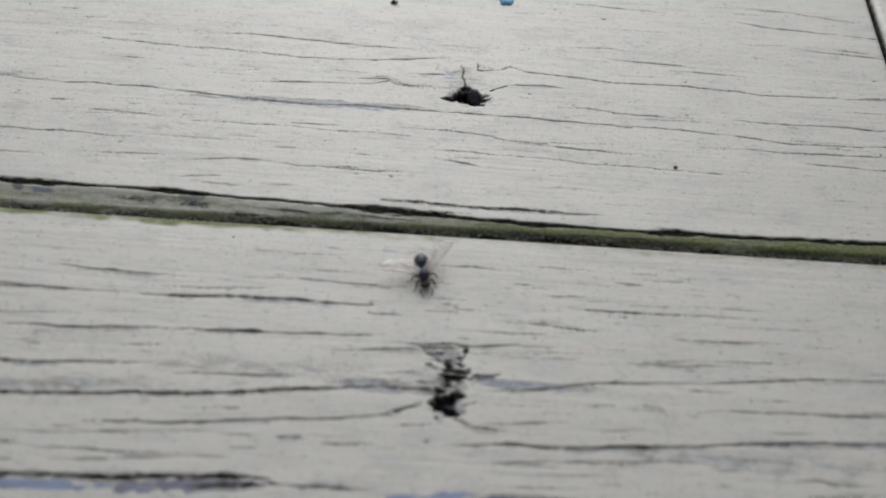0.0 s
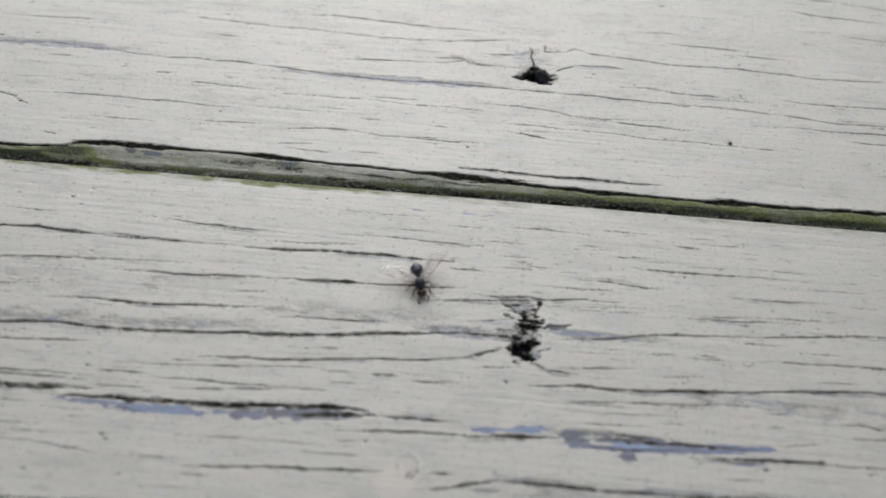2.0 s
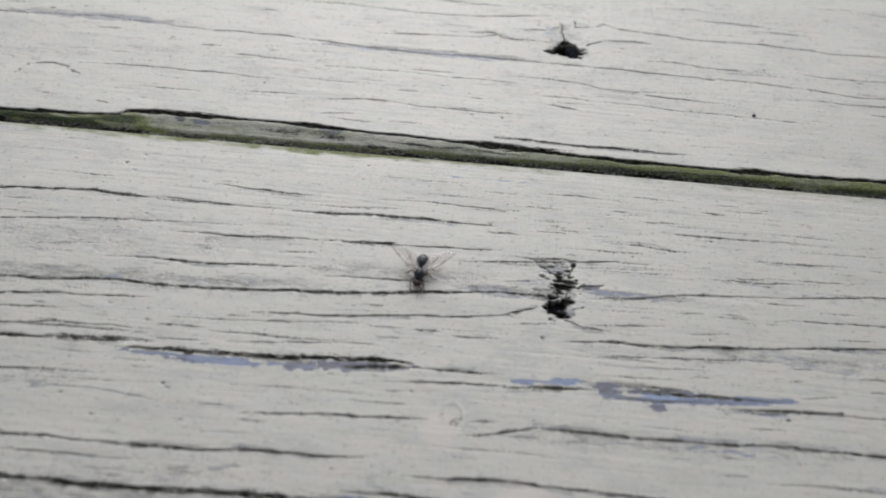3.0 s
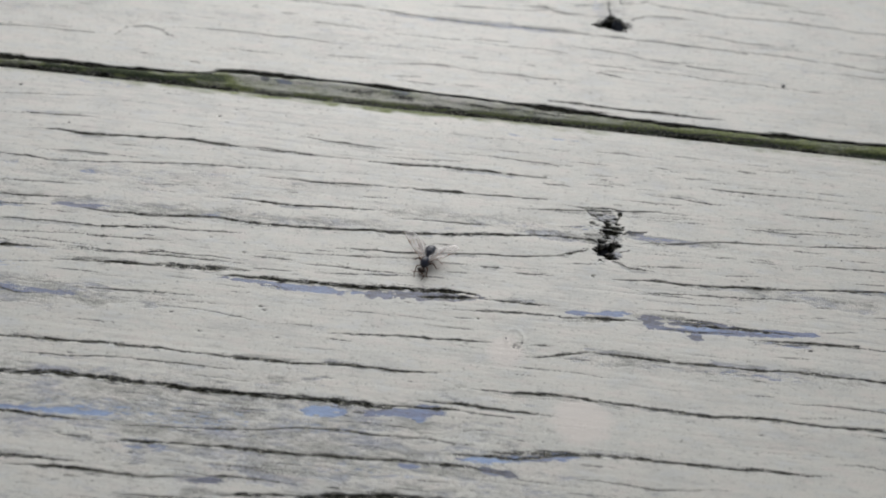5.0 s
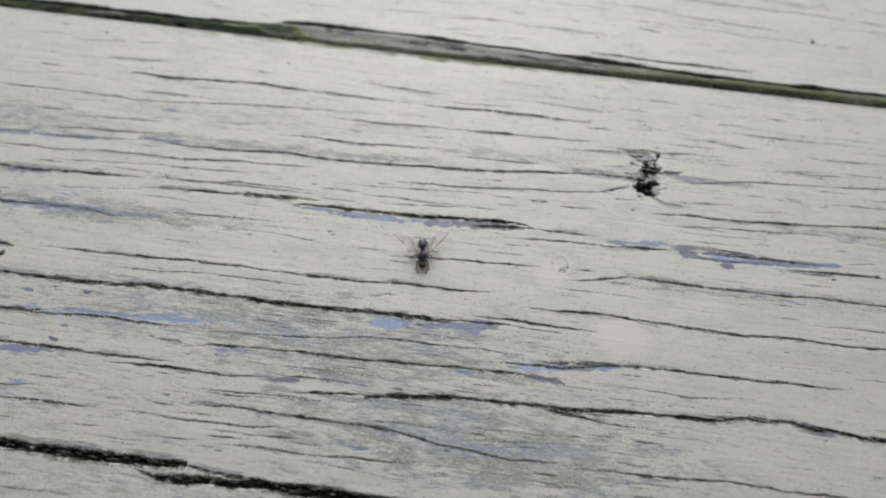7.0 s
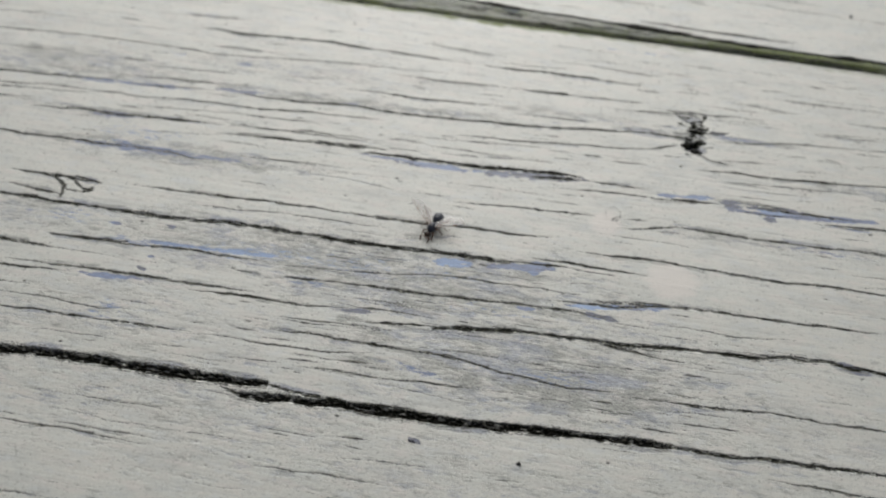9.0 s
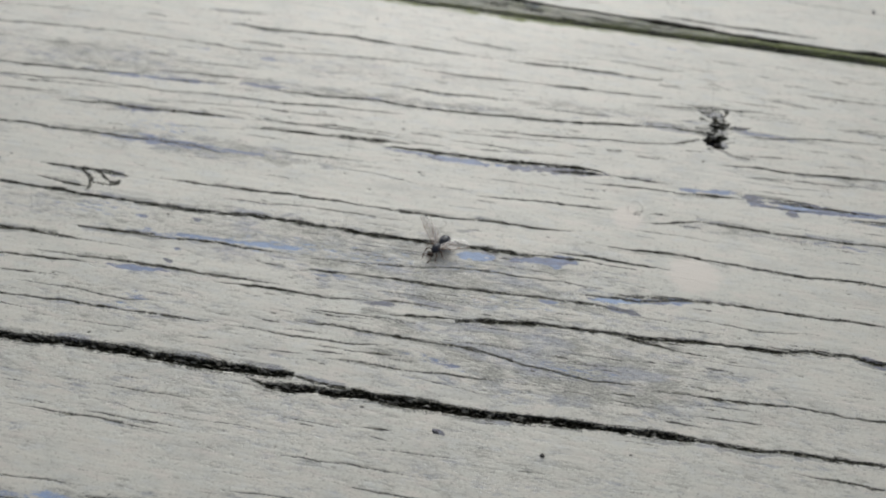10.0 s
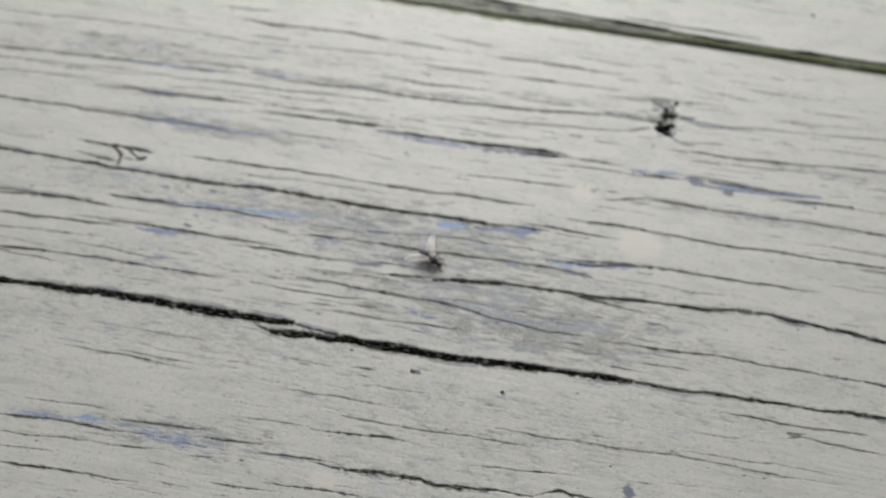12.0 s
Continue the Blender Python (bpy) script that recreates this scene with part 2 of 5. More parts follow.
# ---- planks ----
def lattice(seed, n=256):
    return np.random.default_rng(seed).random((n, n))


def vnoise(x, y, seed):
    """Smooth value noise of 0 to 1 on arrays."""
    g = lattice(seed)
    xi, yi = np.floor(x).astype(int), np.floor(y).astype(int)
    fx, fy = x - xi, y - yi
    fx, fy = fx * fx * (3 - 2 * fx), fy * fy * (3 - 2 * fy)
    a, b = g[yi % 256, xi % 256], g[yi % 256, (xi + 1) % 256]
    c, d = g[(yi + 1) % 256, xi % 256], g[(yi + 1) % 256, (xi + 1) % 256]
    return (a * (1 - fx) + b * fx) * (1 - fy) + (c * (1 - fx) + d * fx) * fy


def fnoise(x, y, seed, octaves=3):
    total, weight = 0.0, 0.0
    for k in range(octaves):
        total = total + vnoise(x * 2**k, y * 2**k, seed + k) * 0.55**k
        weight += 0.55**k
    return total / weight


def smooth(a, b, v):
    s = np.clip((v - a) / (b - a), 0, 1)
    return s * s * (3 - 2 * s)


# kinds of split: half-width mm, depth mm, how black
FAINT = (0.10, 0.018, 0.72)
HAIR, FINE, OPEN, DEEP, GROOVE, WIDE = (0.085, 0.010, 0.64), (0.115, 0.025, 0.79), (0.175, 0.06, 0.93), (0.29, 0.16, 1.02), (0.38, 0.12, 0.80), (0.58, 1.1, 1.14)


class Board:
    """The upper face of a plank as a fine relief; all in mm."""

    def __init__(self, x, y, seed):
        self.x, self.y, self.seed, self.count = x, y, seed, 0
        self.X, self.Y = np.meshgrid(x, y)
        self.h = np.zeros_like(self.X)
        self.mask = {k: np.zeros_like(self.X) for k in ("dirt", "grime", "blue", "sky", "worn", "moss", "fresh")}

    def raise_mask(self, key, r, c, value):
        m = self.mask[key]
        m[r, c] = np.maximum(m[r, c], value)


def crack(b, kind, ends, *pts):
    """A split along the grain through the points x, y, x, y ...: ragged, filled with dirt, and tapered but at ends that run on (1 first, 2 last)."""
    w, depth, black = kind
    px, py = np.array(pts[0::2], float), np.array(pts[1::2], float)
    b.count += 1
    s = b.seed * 1000 + b.count
    if px[0] > px[-1]:
        px, py = px[::-1], py[::-1]
    c0, c1 = np.searchsorted(b.x, (px[0] - 0.3, px[-1] + 0.3))
    if c1 - c0 < 2:
        return
    x = b.x[c0:c1]
    u = np.clip((x - px[0]) / (px[-1] - px[0]), 0, 1)
    long = px[-1] - px[0]
    mid = np.interp(x, px, py)
    mid = mid + (fnoise(x / 7.0 + s * 0.37, 0 * x + s, s) - 0.5) * min(0.7, 0.03 * long) + (vnoise(x / 0.9, 0 * x + s, s + 5) - 0.5) * (0.5 * w if w < 0.3 else 0.08)
    run = min(9.0, 0.45 * long)
    taper = np.minimum(1, np.minimum(u * long / run + 0.22 + 0.4 * (ends & 1), (1 - u) * long / run + 0.22 + 0.4 * (ends >> 1)))
    swell = 0.42 + 0.9 * fnoise(x / 5.0, 0 * x + s * 0.7, s + 9) + (0.5 if w < 0.3 else 0.12) * (vnoise(x / 0.9, 0 * x, s + 3) - 0.5)
    swell = np.maximum(swell, 0.18)
    half = w * taper * swell
    r0, r1 = np.searchsorted(b.y, (mid.min() - 6 * w - 0.4, mid.max() + 6 * w + 0.4))
    if r1 - r0 < 2:
        return
    rr, cc = slice(r0, r1), slice(c0, c1)
    off = b.Y[rr, cc] - mid
    rag = 1 + (fnoise(b.X[rr, cc] / 1.3, b.Y[rr, cc] / 0.2, s + 21, 2) - 0.5) * min(0.9, 0.18 / w)
    d = np.abs(off) / (half * rag + 1e-6)
    core = smooth(1.25, 0.55, d)
    lump = 0.6 * smooth(0.54, 0.70, fnoise(b.X[rr, cc] / 0.9, b.Y[rr, cc] / 0.35, s + 71, 2)) if w > 0.45 else 0.0
    b.h[rr, cc] = np.minimum(b.h[rr, cc], -depth * (0.4 + 0.6 * swell) * taper * core * (1 - lump))
    pulse = 0.62 + 0.62 * fnoise(x / 2.6, 0 * x + s * 0.3, s + 51, 3)
    lodged = smooth(2.9, 0.1, d) * black * np.clip(0.35 + taper * 0.5 + 0.3 * swell, 0, 1.1) * pulse
    # loose fibres and crumbs of paint bridge the split
    X, Y = b.X[rr, cc], b.Y[rr, cc]
    lodged = lodged * (1 - 0.45 * lump)
    lodged = lodged * (1 - min(0.85, 0.25 + 1.6 * w) * smooth(0.60, 0.76, fnoise(X / 0.9, Y / 0.2, s + 31, 2)) * smooth(0.0, 0.7, d + 0.15))
    b.raise_mask("dirt", rr, cc, lodged)
    # grime fades out beside the split
    reach = 2.6 if w > 0.3 else 5.0
    band = np.abs(off) / (half * rag * reach + 0.10)
    soot = smooth(1.0, 0.1, band) * min(1.0, black) * (0.35 + 0.65 * taper) * (0.15 + 1.25 * fnoise(X / 6, Y / 1.2, s + 41, 3))
    b.raise_mask("grime", rr, cc, np.clip(soot, 0, 1))
    # here and there the paint has flaked off along one side
    if w > 0.1:
        side = 1 if s % 3 else -1
        gone = smooth(0.52, 0.66, fnoise(x / 8 + s, 0 * x, s + 61, 2)) * taper * (0.3 + min(1.0, 3 * w))
        b.raise_mask("worn", rr, cc, np.clip(0.95 * gone * smooth(1.2, 0.5, np.abs(off + side * (half + 0.25)) / (0.2 + half)), 0, 1))


def split(b, w, depth, x0, y0, x1, y1):
    """A short break across the grain."""
    b.count += 1
    s = b.seed * 1000 + b.count
    r0, r1 = np.searchsorted(b.y, (min(y0, y1) - 1, max(y0, y1) + 1))
    c0, c1 = np.searchsorted(b.x, (min(x0, x1) - 1, max(x0, x1) + 1))
    rr, cc = slice(r0, r1), slice(c0, c1)
    X, Y = b.X[rr, cc], b.Y[rr, cc]
    X = X + (fnoise(Y / 0.8, X / 3, s) - 0.5) * 0.9
    v = np.array((x1 - x0, y1 - y0))
    u = np.clip(((X - x0) * v[0] + (Y - y0) * v[1]) / (v @ v), 0, 1)
    d = np.hypot(X - x0 - u * v[0], Y - y0 - u * v[1]) / (w * (0.5 + fnoise(X / 0.5, Y / 0.5, s + 4)))
    core = smooth(1.3, 0.5, d)
    b.h[rr, cc] = np.minimum(b.h[rr, cc], -0.3 * depth * core)
    b.raise_mask("dirt", rr, cc, smooth(2.6, 0.2, d) * 0.92)
    b.raise_mask("grime", rr, cc, smooth(4.5, 0.6, d) * 0.7)


def spot(b, key, x, y, rx, ry, strength=1.0, rag=0.6, edge=0.25, slope=0.0, fine=1.0):
    """A ragged patch of a mask, longer along the grain."""
    b.count += 1
    s = b.seed * 1000 + b.count
    r0, r1 = np.searchsorted(b.y, (y - 1.8 * ry - abs(slope) * rx * 1.8, y + 1.8 * ry + abs(slope) * rx * 1.8))
    c0, c1 = np.searchsorted(b.x, (x - 1.8 * rx, x + 1.8 * rx))
    if r1 <= r0 or c1 <= c0:
        return
    rr, cc = slice(r0, r1), slice(c0, c1)
    X, Y = b.X[rr, cc], b.Y[rr, cc]
    d = np.hypot((X - x) / rx, (Y - y - slope * (X - x)) / ry)
    d = d + (fnoise(X / (1.6 * fine) + s, Y / (0.45 * fine), s, 4) - 0.5) * 2 * rag
    b.raise_mask(key, rr, cc, smooth(1 + edge, 1 - edge, d) * strength)


def patch(b, x, y, rx, ry, sky=0.5, slope=0.0, strength=1.0, rag=0.8, edge=0.2, fine=0.7):
    """Old blue paint laid bare: slate at sky 0, clean sky blue at 1."""
    spot(b, "blue", x, y, rx, ry, strength, rag, edge, slope, fine)
    spot(b, "sky", x, y, 1.25 * rx, 1.5 * ry, sky, 0.3, 0.5, slope, fine)


def pit(b, x, y, rx, ry, depth, rag=0.5, black=1.0):
    """A hole with a broken rim."""
    b.count += 1
    s = b.seed * 1000 + b.count
    r0, r1 = np.searchsorted(b.y, (y - 2 * ry, y + 2 * ry))
    c0, c1 = np.searchsorted(b.x, (x - 2 * rx, x + 2 * rx))
    rr, cc = slice(r0, r1), slice(c0, c1)
    X, Y = b.X[rr, cc], b.Y[rr, cc]
    d = np.hypot((X - x) / rx, (Y - y) / ry) + (fnoise(X / 1.3 + s, Y / 0.42, s, 4) - 0.5) * 2.4 * rag
    core = smooth(1.1, 0.6, d)
    b.h[rr, cc] = np.minimum(b.h[rr, cc], -depth * core)
    b.raise_mask("dirt", rr, cc, smooth(1.25, 0.75, d) * black)
    b.raise_mask("grime", rr, cc, smooth(1.9, 0.9, d) * min(1.0, black))


def ring(b, x, y, rx, ry):
    """The dried rim of a drop."""
    r0, r1 = np.searchsorted(b.y, (y - 2 * ry, y + 2 * ry))
    c0, c1 = np.searchsorted(b.x, (x - 2 * rx, x + 2 * rx))
    rr, cc = slice(r0, r1), slice(c0, c1)
    X, Y = b.X[rr, cc], b.Y[rr, cc]
    rim = np.abs(np.hypot((X - x) / rx, (Y - y) / ry) - 1 + 0.25 * (fnoise(X / 1.2, Y / 1.2, 301) - 0.5))
    arc = smooth(0.14, 0.03, rim) * smooth(0.38, 0.6, fnoise(X / 0.8, Y / 0.8, 303))
    b.h[rr, cc] += 0.05 * smooth(0.3, 0.0, rim)
    b.raise_mask("dirt", rr, cc, 0.62 * arc)
    b.raise_mask("grime", rr, cc, 0.6 * smooth(0.3, 0.0, rim) * (0.4 + fnoise(X / 1.5, Y / 1.0, 305)))


def hairlines(b, count, x0, x1, y0, y1, low=0.3, seed=77):
    """Scattered short checks, too many to count."""
    rng = np.random.default_rng(b.seed + seed)
    for _ in range(count):
        x, y = rng.uniform(x0, x1), rng.uniform(y0, y1)
        long = rng.choice((2, 4, 7, 12)) * rng.uniform(0.6, 1.4)
        k = rng.uniform(low, low + 0.6)
        crack(b, (0.085 * (0.6 + 0.5 * k), 0.008, 0.70 * k), 0, x, y, x + long, y + long * rng.normal(0.022, 0.015))


def crumbs(b, count, x0, x1, y0, y1):
    """Tiny dark pits in the paint."""
    rng = np.random.default_rng(b.seed + 99)
    for _ in range(count):
        r = rng.uniform(0.08, 0.2)
        pit(b, rng.uniform(x0, x1), rng.uniform(y0, y1), r * rng.uniform(1, 2.2), r, 0.05, 0.3, rng.uniform(0.3, 0.8))


def plank(b, parent, thick, label):
    """Closes the relief into a solid plank."""
    X, Y = b.X, b.Y
    grain = (fnoise(X / 26 + Y * 0.02, Y / 0.55, b.seed + 11, 3) - 0.5) * 0.022 + (fnoise(X / 40, Y / 6, b.seed + 12, 2) - 0.5) * 0.12
    Z = b.h + grain
    ny, nx = X.shape
    top = np.stack([X, Y, Z], -1).reshape(-1, 3)
    ring = np.concatenate([np.arange(nx), np.arange(1, ny) * nx + nx - 1, (ny - 1) * nx + np.arange(nx - 2, -1, -1), np.arange(ny - 2, 0, -1) * nx])
    low = top[ring].copy()
    low[:, 2] = -thick
    verts = np.concatenate([top, low]) * MM
    i = (np.arange(ny - 1)[:, None] * nx + np.arange(nx - 1)).ravel()
    quads = np.stack([i, i + 1, i + nx + 1, i + nx], -1)
    k = np.arange(len(ring))
    side = np.stack([ring, len(top) + k, len(top) + (k + 1) % len(k), ring[(k + 1) % len(k)]], -1)
    faces = np.concatenate([quads, side])
    me = bpy.data.meshes.new("plank")
    me.vertices.add(len(verts))
    me.vertices.foreach_set("co", verts.ravel().astype(np.float32))
    loops = np.concatenate([faces.ravel(), len(top) + k[::-1]]).astype(np.int32)
    me.loops.add(len(loops))
    me.loops.foreach_set("vertex_index", loops)
    starts = np.append(np.arange(len(faces)) * 4, 4 * len(faces)).astype(np.int32)
    me.polygons.add(len(starts))
    me.polygons.foreach_set("loop_start", starts)
    me.polygons.foreach_set("use_smooth", np.append(np.ones(len(quads), bool), np.zeros(len(side) + 1, bool)))
    for key, m in b.mask.items():
        a = me.attributes.new(key, "FLOAT", "POINT")
        rim = m.ravel()[ring]
        a.data.foreach_set("value", np.concatenate([m.ravel(), rim]).astype(np.float32))
    me.update(calc_edges=True)
    me.validate()
    me.materials.append(WOOD)
    ob = new("plank", me)
    ob.parent = parent
    ob["label"] = label
    return ob


def steps(*runs):
    """Positions from runs of (start, end, step)."""
    return np.unique(np.concatenate([np.arange(a, z, s) for a, z, s in runs] + [[runs[-1][1]]]).round(4))


deck = tagged(new("deck"), "deck of weathered off-white painted timber planks with dark splits", "deck", kind="structure")


def near_plank():
    b = Board(steps((-620, -150, 20), (-150, -108, 0.5), (-108, -9, 0.26), (-9, 9, 0.16), (9, 40, 0.32), (40, 72, 0.5), (72, 620, 20)),
              steps((-98, -92, 0.8), (-92, 21.0, 0.1), (21.0, 21.9, 0.06)), 3)
    near_marks(b)
    edge = 21.9 - b.Y
    b.h -= 0.5 * smooth(0.35, 0.0, edge) ** 1.6
    b.h -= 1.5 * smooth(2.5, 0.0, b.Y + 98) ** 1.6
    # algae along the joint
    band = smooth(1.5, 0.2, edge + (fnoise(b.X / 3, b.Y / 0.8, 41, 4) - 0.5) * 1.6)
    b.mask["moss"] = np.maximum(b.mask["moss"], band * (0.32 + 0.5 * smooth(5, -25, b.X) * smooth(-95, -60, b.X)) * (0.5 + 0.9 * fnoise(b.X / 9, 0 * b.Y, 43)))
    b.mask["dirt"] = np.maximum(b.mask["dirt"], smooth(0.35, 0.0, edge) * 0.8)
    return plank(b, deck, 28, "off-white painted plank, worn to old blue paint and grey wood")


def near_marks(b):
    crack(b, HAIR, 0, -108.4, 19.6, -100.6, 19.7)
    crack(b, HAIR, 0, -103.9, 16.3, -79.6, 18.0)
    crack(b, FINE, 0, -98.3, 12.8, -79.6, 13.8)
    crack(b, HAIR, 0, -74.4, 14.2, -61.9, 14.0)
    crack(b, OPEN, 2, -91.8, 10.3, -87.5, 10.7, -81.3, 10.6, -65.7, 11.3, -56.3, 10.9)
    crack(b, FINE, 0, -106.0, 10.2, -100.7, 10.3)
    crack(b, HAIR, 0, -105.4, 8.8, -93.1, 9.1)
    crack(b, FINE, 2, -88.8, 6.8, -76.3, 7.2)
    crack(b, HAIR, 1, -76.3, 7.2, -71.5, 7.0)
    crack(b, HAIR, 0, -98.5, 3.5, -92.5, 3.8)
    crack(b, FINE, 0, -102.3, 1.2, -96.8, 1.4)
    crack(b, FINE, 0, -96.4, 0.4, -78.4, 1.4)
    crack(b, HAIR, 0, -72.7, 2.2, -58.7, 3.7)
    crack(b, FINE, 0, -100.8, -2.6, -77.3, -0.8)
    crack(b, FINE, 2, -59.9, 1.6, -54.3, 1.8)
    crack(b, HAIR, 0, -72.5, 1.7, -64.1, 1.7)
    crack(b, FINE, 0, -100.2, -4.0, -91.9, -3.6, -80.2, -2.3)
    crack(b, OPEN, 2, -80.1, -2.7, -69.2, -2.6, -59.0, -1.8, -53.4, -2.1, -47.2, -2.0, -30.5, -0.9, -7.2, 1.3)
    crack(b, OPEN, 3, -74.6, -5.4, -64.6, -4.4)
    crack(b, FINE, 1, -64.6, -4.5, -53.0, -3.9)
    crack(b, HAIR, 2, -98.4, -8.3, -76.2, -7.0)
    crack(b, FINE, 1, -76.2, -7.0, -62.8, -6.4)
    crack(b, FINE, 0, -51.0, 14.2, -42.9, 13.8, -30.7, 13.9)
    crack(b, HAIR, 0, -29.4, 18.1, -12.3, 17.9)
    crack(b, HAIR, 2, -26.8, 14.0, -18.6, 14.4)
    crack(b, FINE, 3, -18.6, 14.4, -7.7, 14.0)
    crack(b, FINE, 3, -56.2, 10.9, -45.0, 11.0)
    crack(b, HAIR, 3, -45.0, 11.0, -39.0, 11.1)
    crack(b, OPEN, 3, -37.6, 11.0, -28.7, 11.4, -13.3, 11.4)
    crack(b, FINE, 1, -13.3, 11.4, -9.0, 11.5)
    crack(b, HAIR, 0, -36.1, 12.2, -20.7, 13.0)
    crack(b, FINE, 0, -10.7, 10.4, -4.9, 10.4)
    crack(b, HAIR, 1, -55.5, 7.5, -48.7, 7.7)
    crack(b, FINE, 2, -55.2, 6.1, -45.0, 6.0, -29.9, 7.1)
    crack(b, OPEN, 3, -29.8, 6.8, -21.4, 7.2)
    crack(b, FINE, 1, -21.4, 7.1, -7.5, 7.8)
    crack(b, OPEN, 1, -54.3, 1.8, -48.8, 1.7, -34.3, 2.5)
    crack(b, FINE, 0, -32.9, 1.6, -14.4, 2.1)
    crack(b, HAIR, 0, -49.2, 3.8, -46.7, 4.0)
    crack(b, HAIR, 0, -38.3, 4.4, -32.9, 4.8)
    crack(b, FINE, 2, -16.7, 4.9, -3.3, 6.5, 7.9, 7.4)
    crack(b, FINE, 2, -50.4, -6.4, -33.2, -5.4)
    crack(b, FINE, 2, -42.6, -4.9, -16.5, -3.0, -7.1, -1.7)
    crack(b, HAIR, 1, -33.2, -5.4, -23.6, -4.7)
    crack(b, FINE, 0, -2.7, 17.3, 1.6, 17.6, 9.0, 17.3)
    crack(b, HAIR, 0, 7.7, 18.3, 18.9, 18.1)
    crack(b, FINE, 0, 19.7, 16.6, 23.5, 16.5)
    crack(b, HAIR, 0, 10.2, 14.2, 17.8, 14.5)
    crack(b, HAIR, 1, -7.8, 14.2, -5.2, 14.2)
    crack(b, HAIR, 0, -5.1, 11.1, 0.8, 11.4)
    crack(b, FINE, 0, 5.6, 10.3, 9.2, 10.4, 15.9, 9.9, 19.6, 9.9)
    crack(b, FINE, 2, 14.3, 12.7, 27.4, 12.8)
    crack(b, HAIR, 1, 27.4, 12.8, 32.8, 13.0, 38.2, 12.8)
    crack(b, HAIR, 0, 27.4, 17.8, 30.8, 17.8)
    crack(b, FINE, 0, 25.8, 9.5, 39.0, 9.8)
    crack(b, FINE, 0, 17.3, 6.1, 27.5, 6.2, 35.4, 6.8)
    crack(b, HAIR, 0, 10.7, 6.0, 15.7, 6.2)
    crack(b, HAIR, 1, 7.9, 7.4, 12.9, 7.5)
    crack(b, HAIR, 0, -7.4, 3.1, -2.9, 3.5)
    crack(b, OPEN, 1, -7.3, 1.3, -1.2, 1.4)
    crack(b, FINE, 0, 3.3, 1.5, 18.0, 3.3, 29.4, 4.2, 39.0, 5.3, 64.0, 6.5)
    crack(b, OPEN, 1, -7.2, -1.8, -2.8, -0.3)
    crack(b, FINE, 0, 1.6, -1.7, 4.1, -2.1, 14.1, -1.4)
    crack(b, HAIR, 0, 15.0, 0.6, 19.4, 1.1)
    crack(b, HAIR, 0, 15.2, -2.3, 22.8, -1.5)
    crack(b, FINE, 0, 27.0, 0.8, 63.4, 2.2)
    crack(b, OPEN, 0, 0.5, -4.7, 6.8, -4.2, 10.8, -4.4, 37.9, -2.1, 62.9, -0.9)
    crack(b, FINE, 2, 1.3, -5.8, 6.4, -6.2, 23.7, -5.0)
    crack(b, HAIR, 1, 23.7, -5.0, 28.4, -4.8)
    crack(b, HAIR, 0, -7.2, -3.2, -0.4, -2.3)
    crack(b, FINE, 0, -78.6, -9.7, -61.5, -8.3, -52.1, -8.0)
    crack(b, OPEN, 3, -80.0, -11.6, -64.9, -10.6)
    crack(b, GROOVE, 1, -64.9, -10.6, -51.7, -9.9)
    crack(b, HAIR, 2, -94.0, -13.3, -79.9, -11.8)
    crack(b, FINE, 1, -95.0, -16.7, -87.1, -16.5, -82.9, -17.0, -78.3, -16.7)
    crack(b, FINE, 0, -76.8, -15.2, -56.3, -14.6)
    crack(b, HAIR, 0, -64.9, -16.6, -57.1, -16.5, -51.3, -16.8, -47.0, -17.3)
    crack(b, OPEN, 0, -92.2, -23.6, -48.9, -22.8, -33.9, -22.1, -29.3, -22.3, -21.5, -21.7)
    crack(b, FINE, 0, -81.8, -25.5, -48.5, -24.3)
    crack(b, HAIR, 0, -57.7, -25.9, -49.5, -25.8)
    crack(b, OPEN, 0, -18.7, -10.3, -6.8, -10.0)
    crack(b, HAIR, 0, -28.5, -14.1, -23.8, -14.1)
    crack(b, FINE, 2, -24.0, -12.5, -12.0, -11.5, -6.8, -11.4)
    crack(b, FINE, 2, -39.9, -18.0, -29.6, -17.2)
    crack(b, OPEN, 1, -29.3, -17.1, -15.5, -16.4)
    crack(b, FINE, 0, -11.1, -16.3, -7.5, -16.0)
    crack(b, OPEN, 0, -12.2, -17.9, -9.4, -17.7, -2.9, -16.4, 60.9, -15.5)
    crack(b, HAIR, 0, -17.6, -19.5, 3.5, -19.5)
    crack(b, OPEN, 3, -28.7, -27.1, -19.9, -26.5)
    crack(b, OPEN, 0, -25.2, -25.7, -6.3, -25.7)
    crack(b, FINE, 1, -19.5, -26.6, -10.8, -26.7)
    crack(b, OPEN, 0, -18.0, -23.4, -6.4, -23.1, 14.1, -23.3, 21.0, -22.7, 30.0, -23.1, 59.9, -21.8)
    crack(b, FINE, 0, -33.6, -28.4, -31.5, -28.3)
    crack(b, OPEN, 1, -6.9, -11.7, 5.1, -10.7)
    crack(b, FINE, 0, 7.4, -10.7, 14.0, -10.0, 17.5, -10.4)
    crack(b, FINE, 0, 20.0, -12.1, 25.7, -11.8, 30.0, -11.3, 61.6, -10.7)
    crack(b, FINE, 0, -6.6, -17.7, -1.7, -17.4)
    crack(b, FINE, 0, 31.4, -23.8, 59.8, -22.4)
    crack(b, FINE, 0, 23.8, -20.3, 60.3, -20.0)
    crack(b, HAIR, 0, 18.7, -19.9, 23.1, -19.6)
    crack(b, HAIR, 0, 23.6, -22.4, 32.4, -21.6)
    crack(b, HAIR, 0, 19.2, -17.6, 21.8, -17.7)
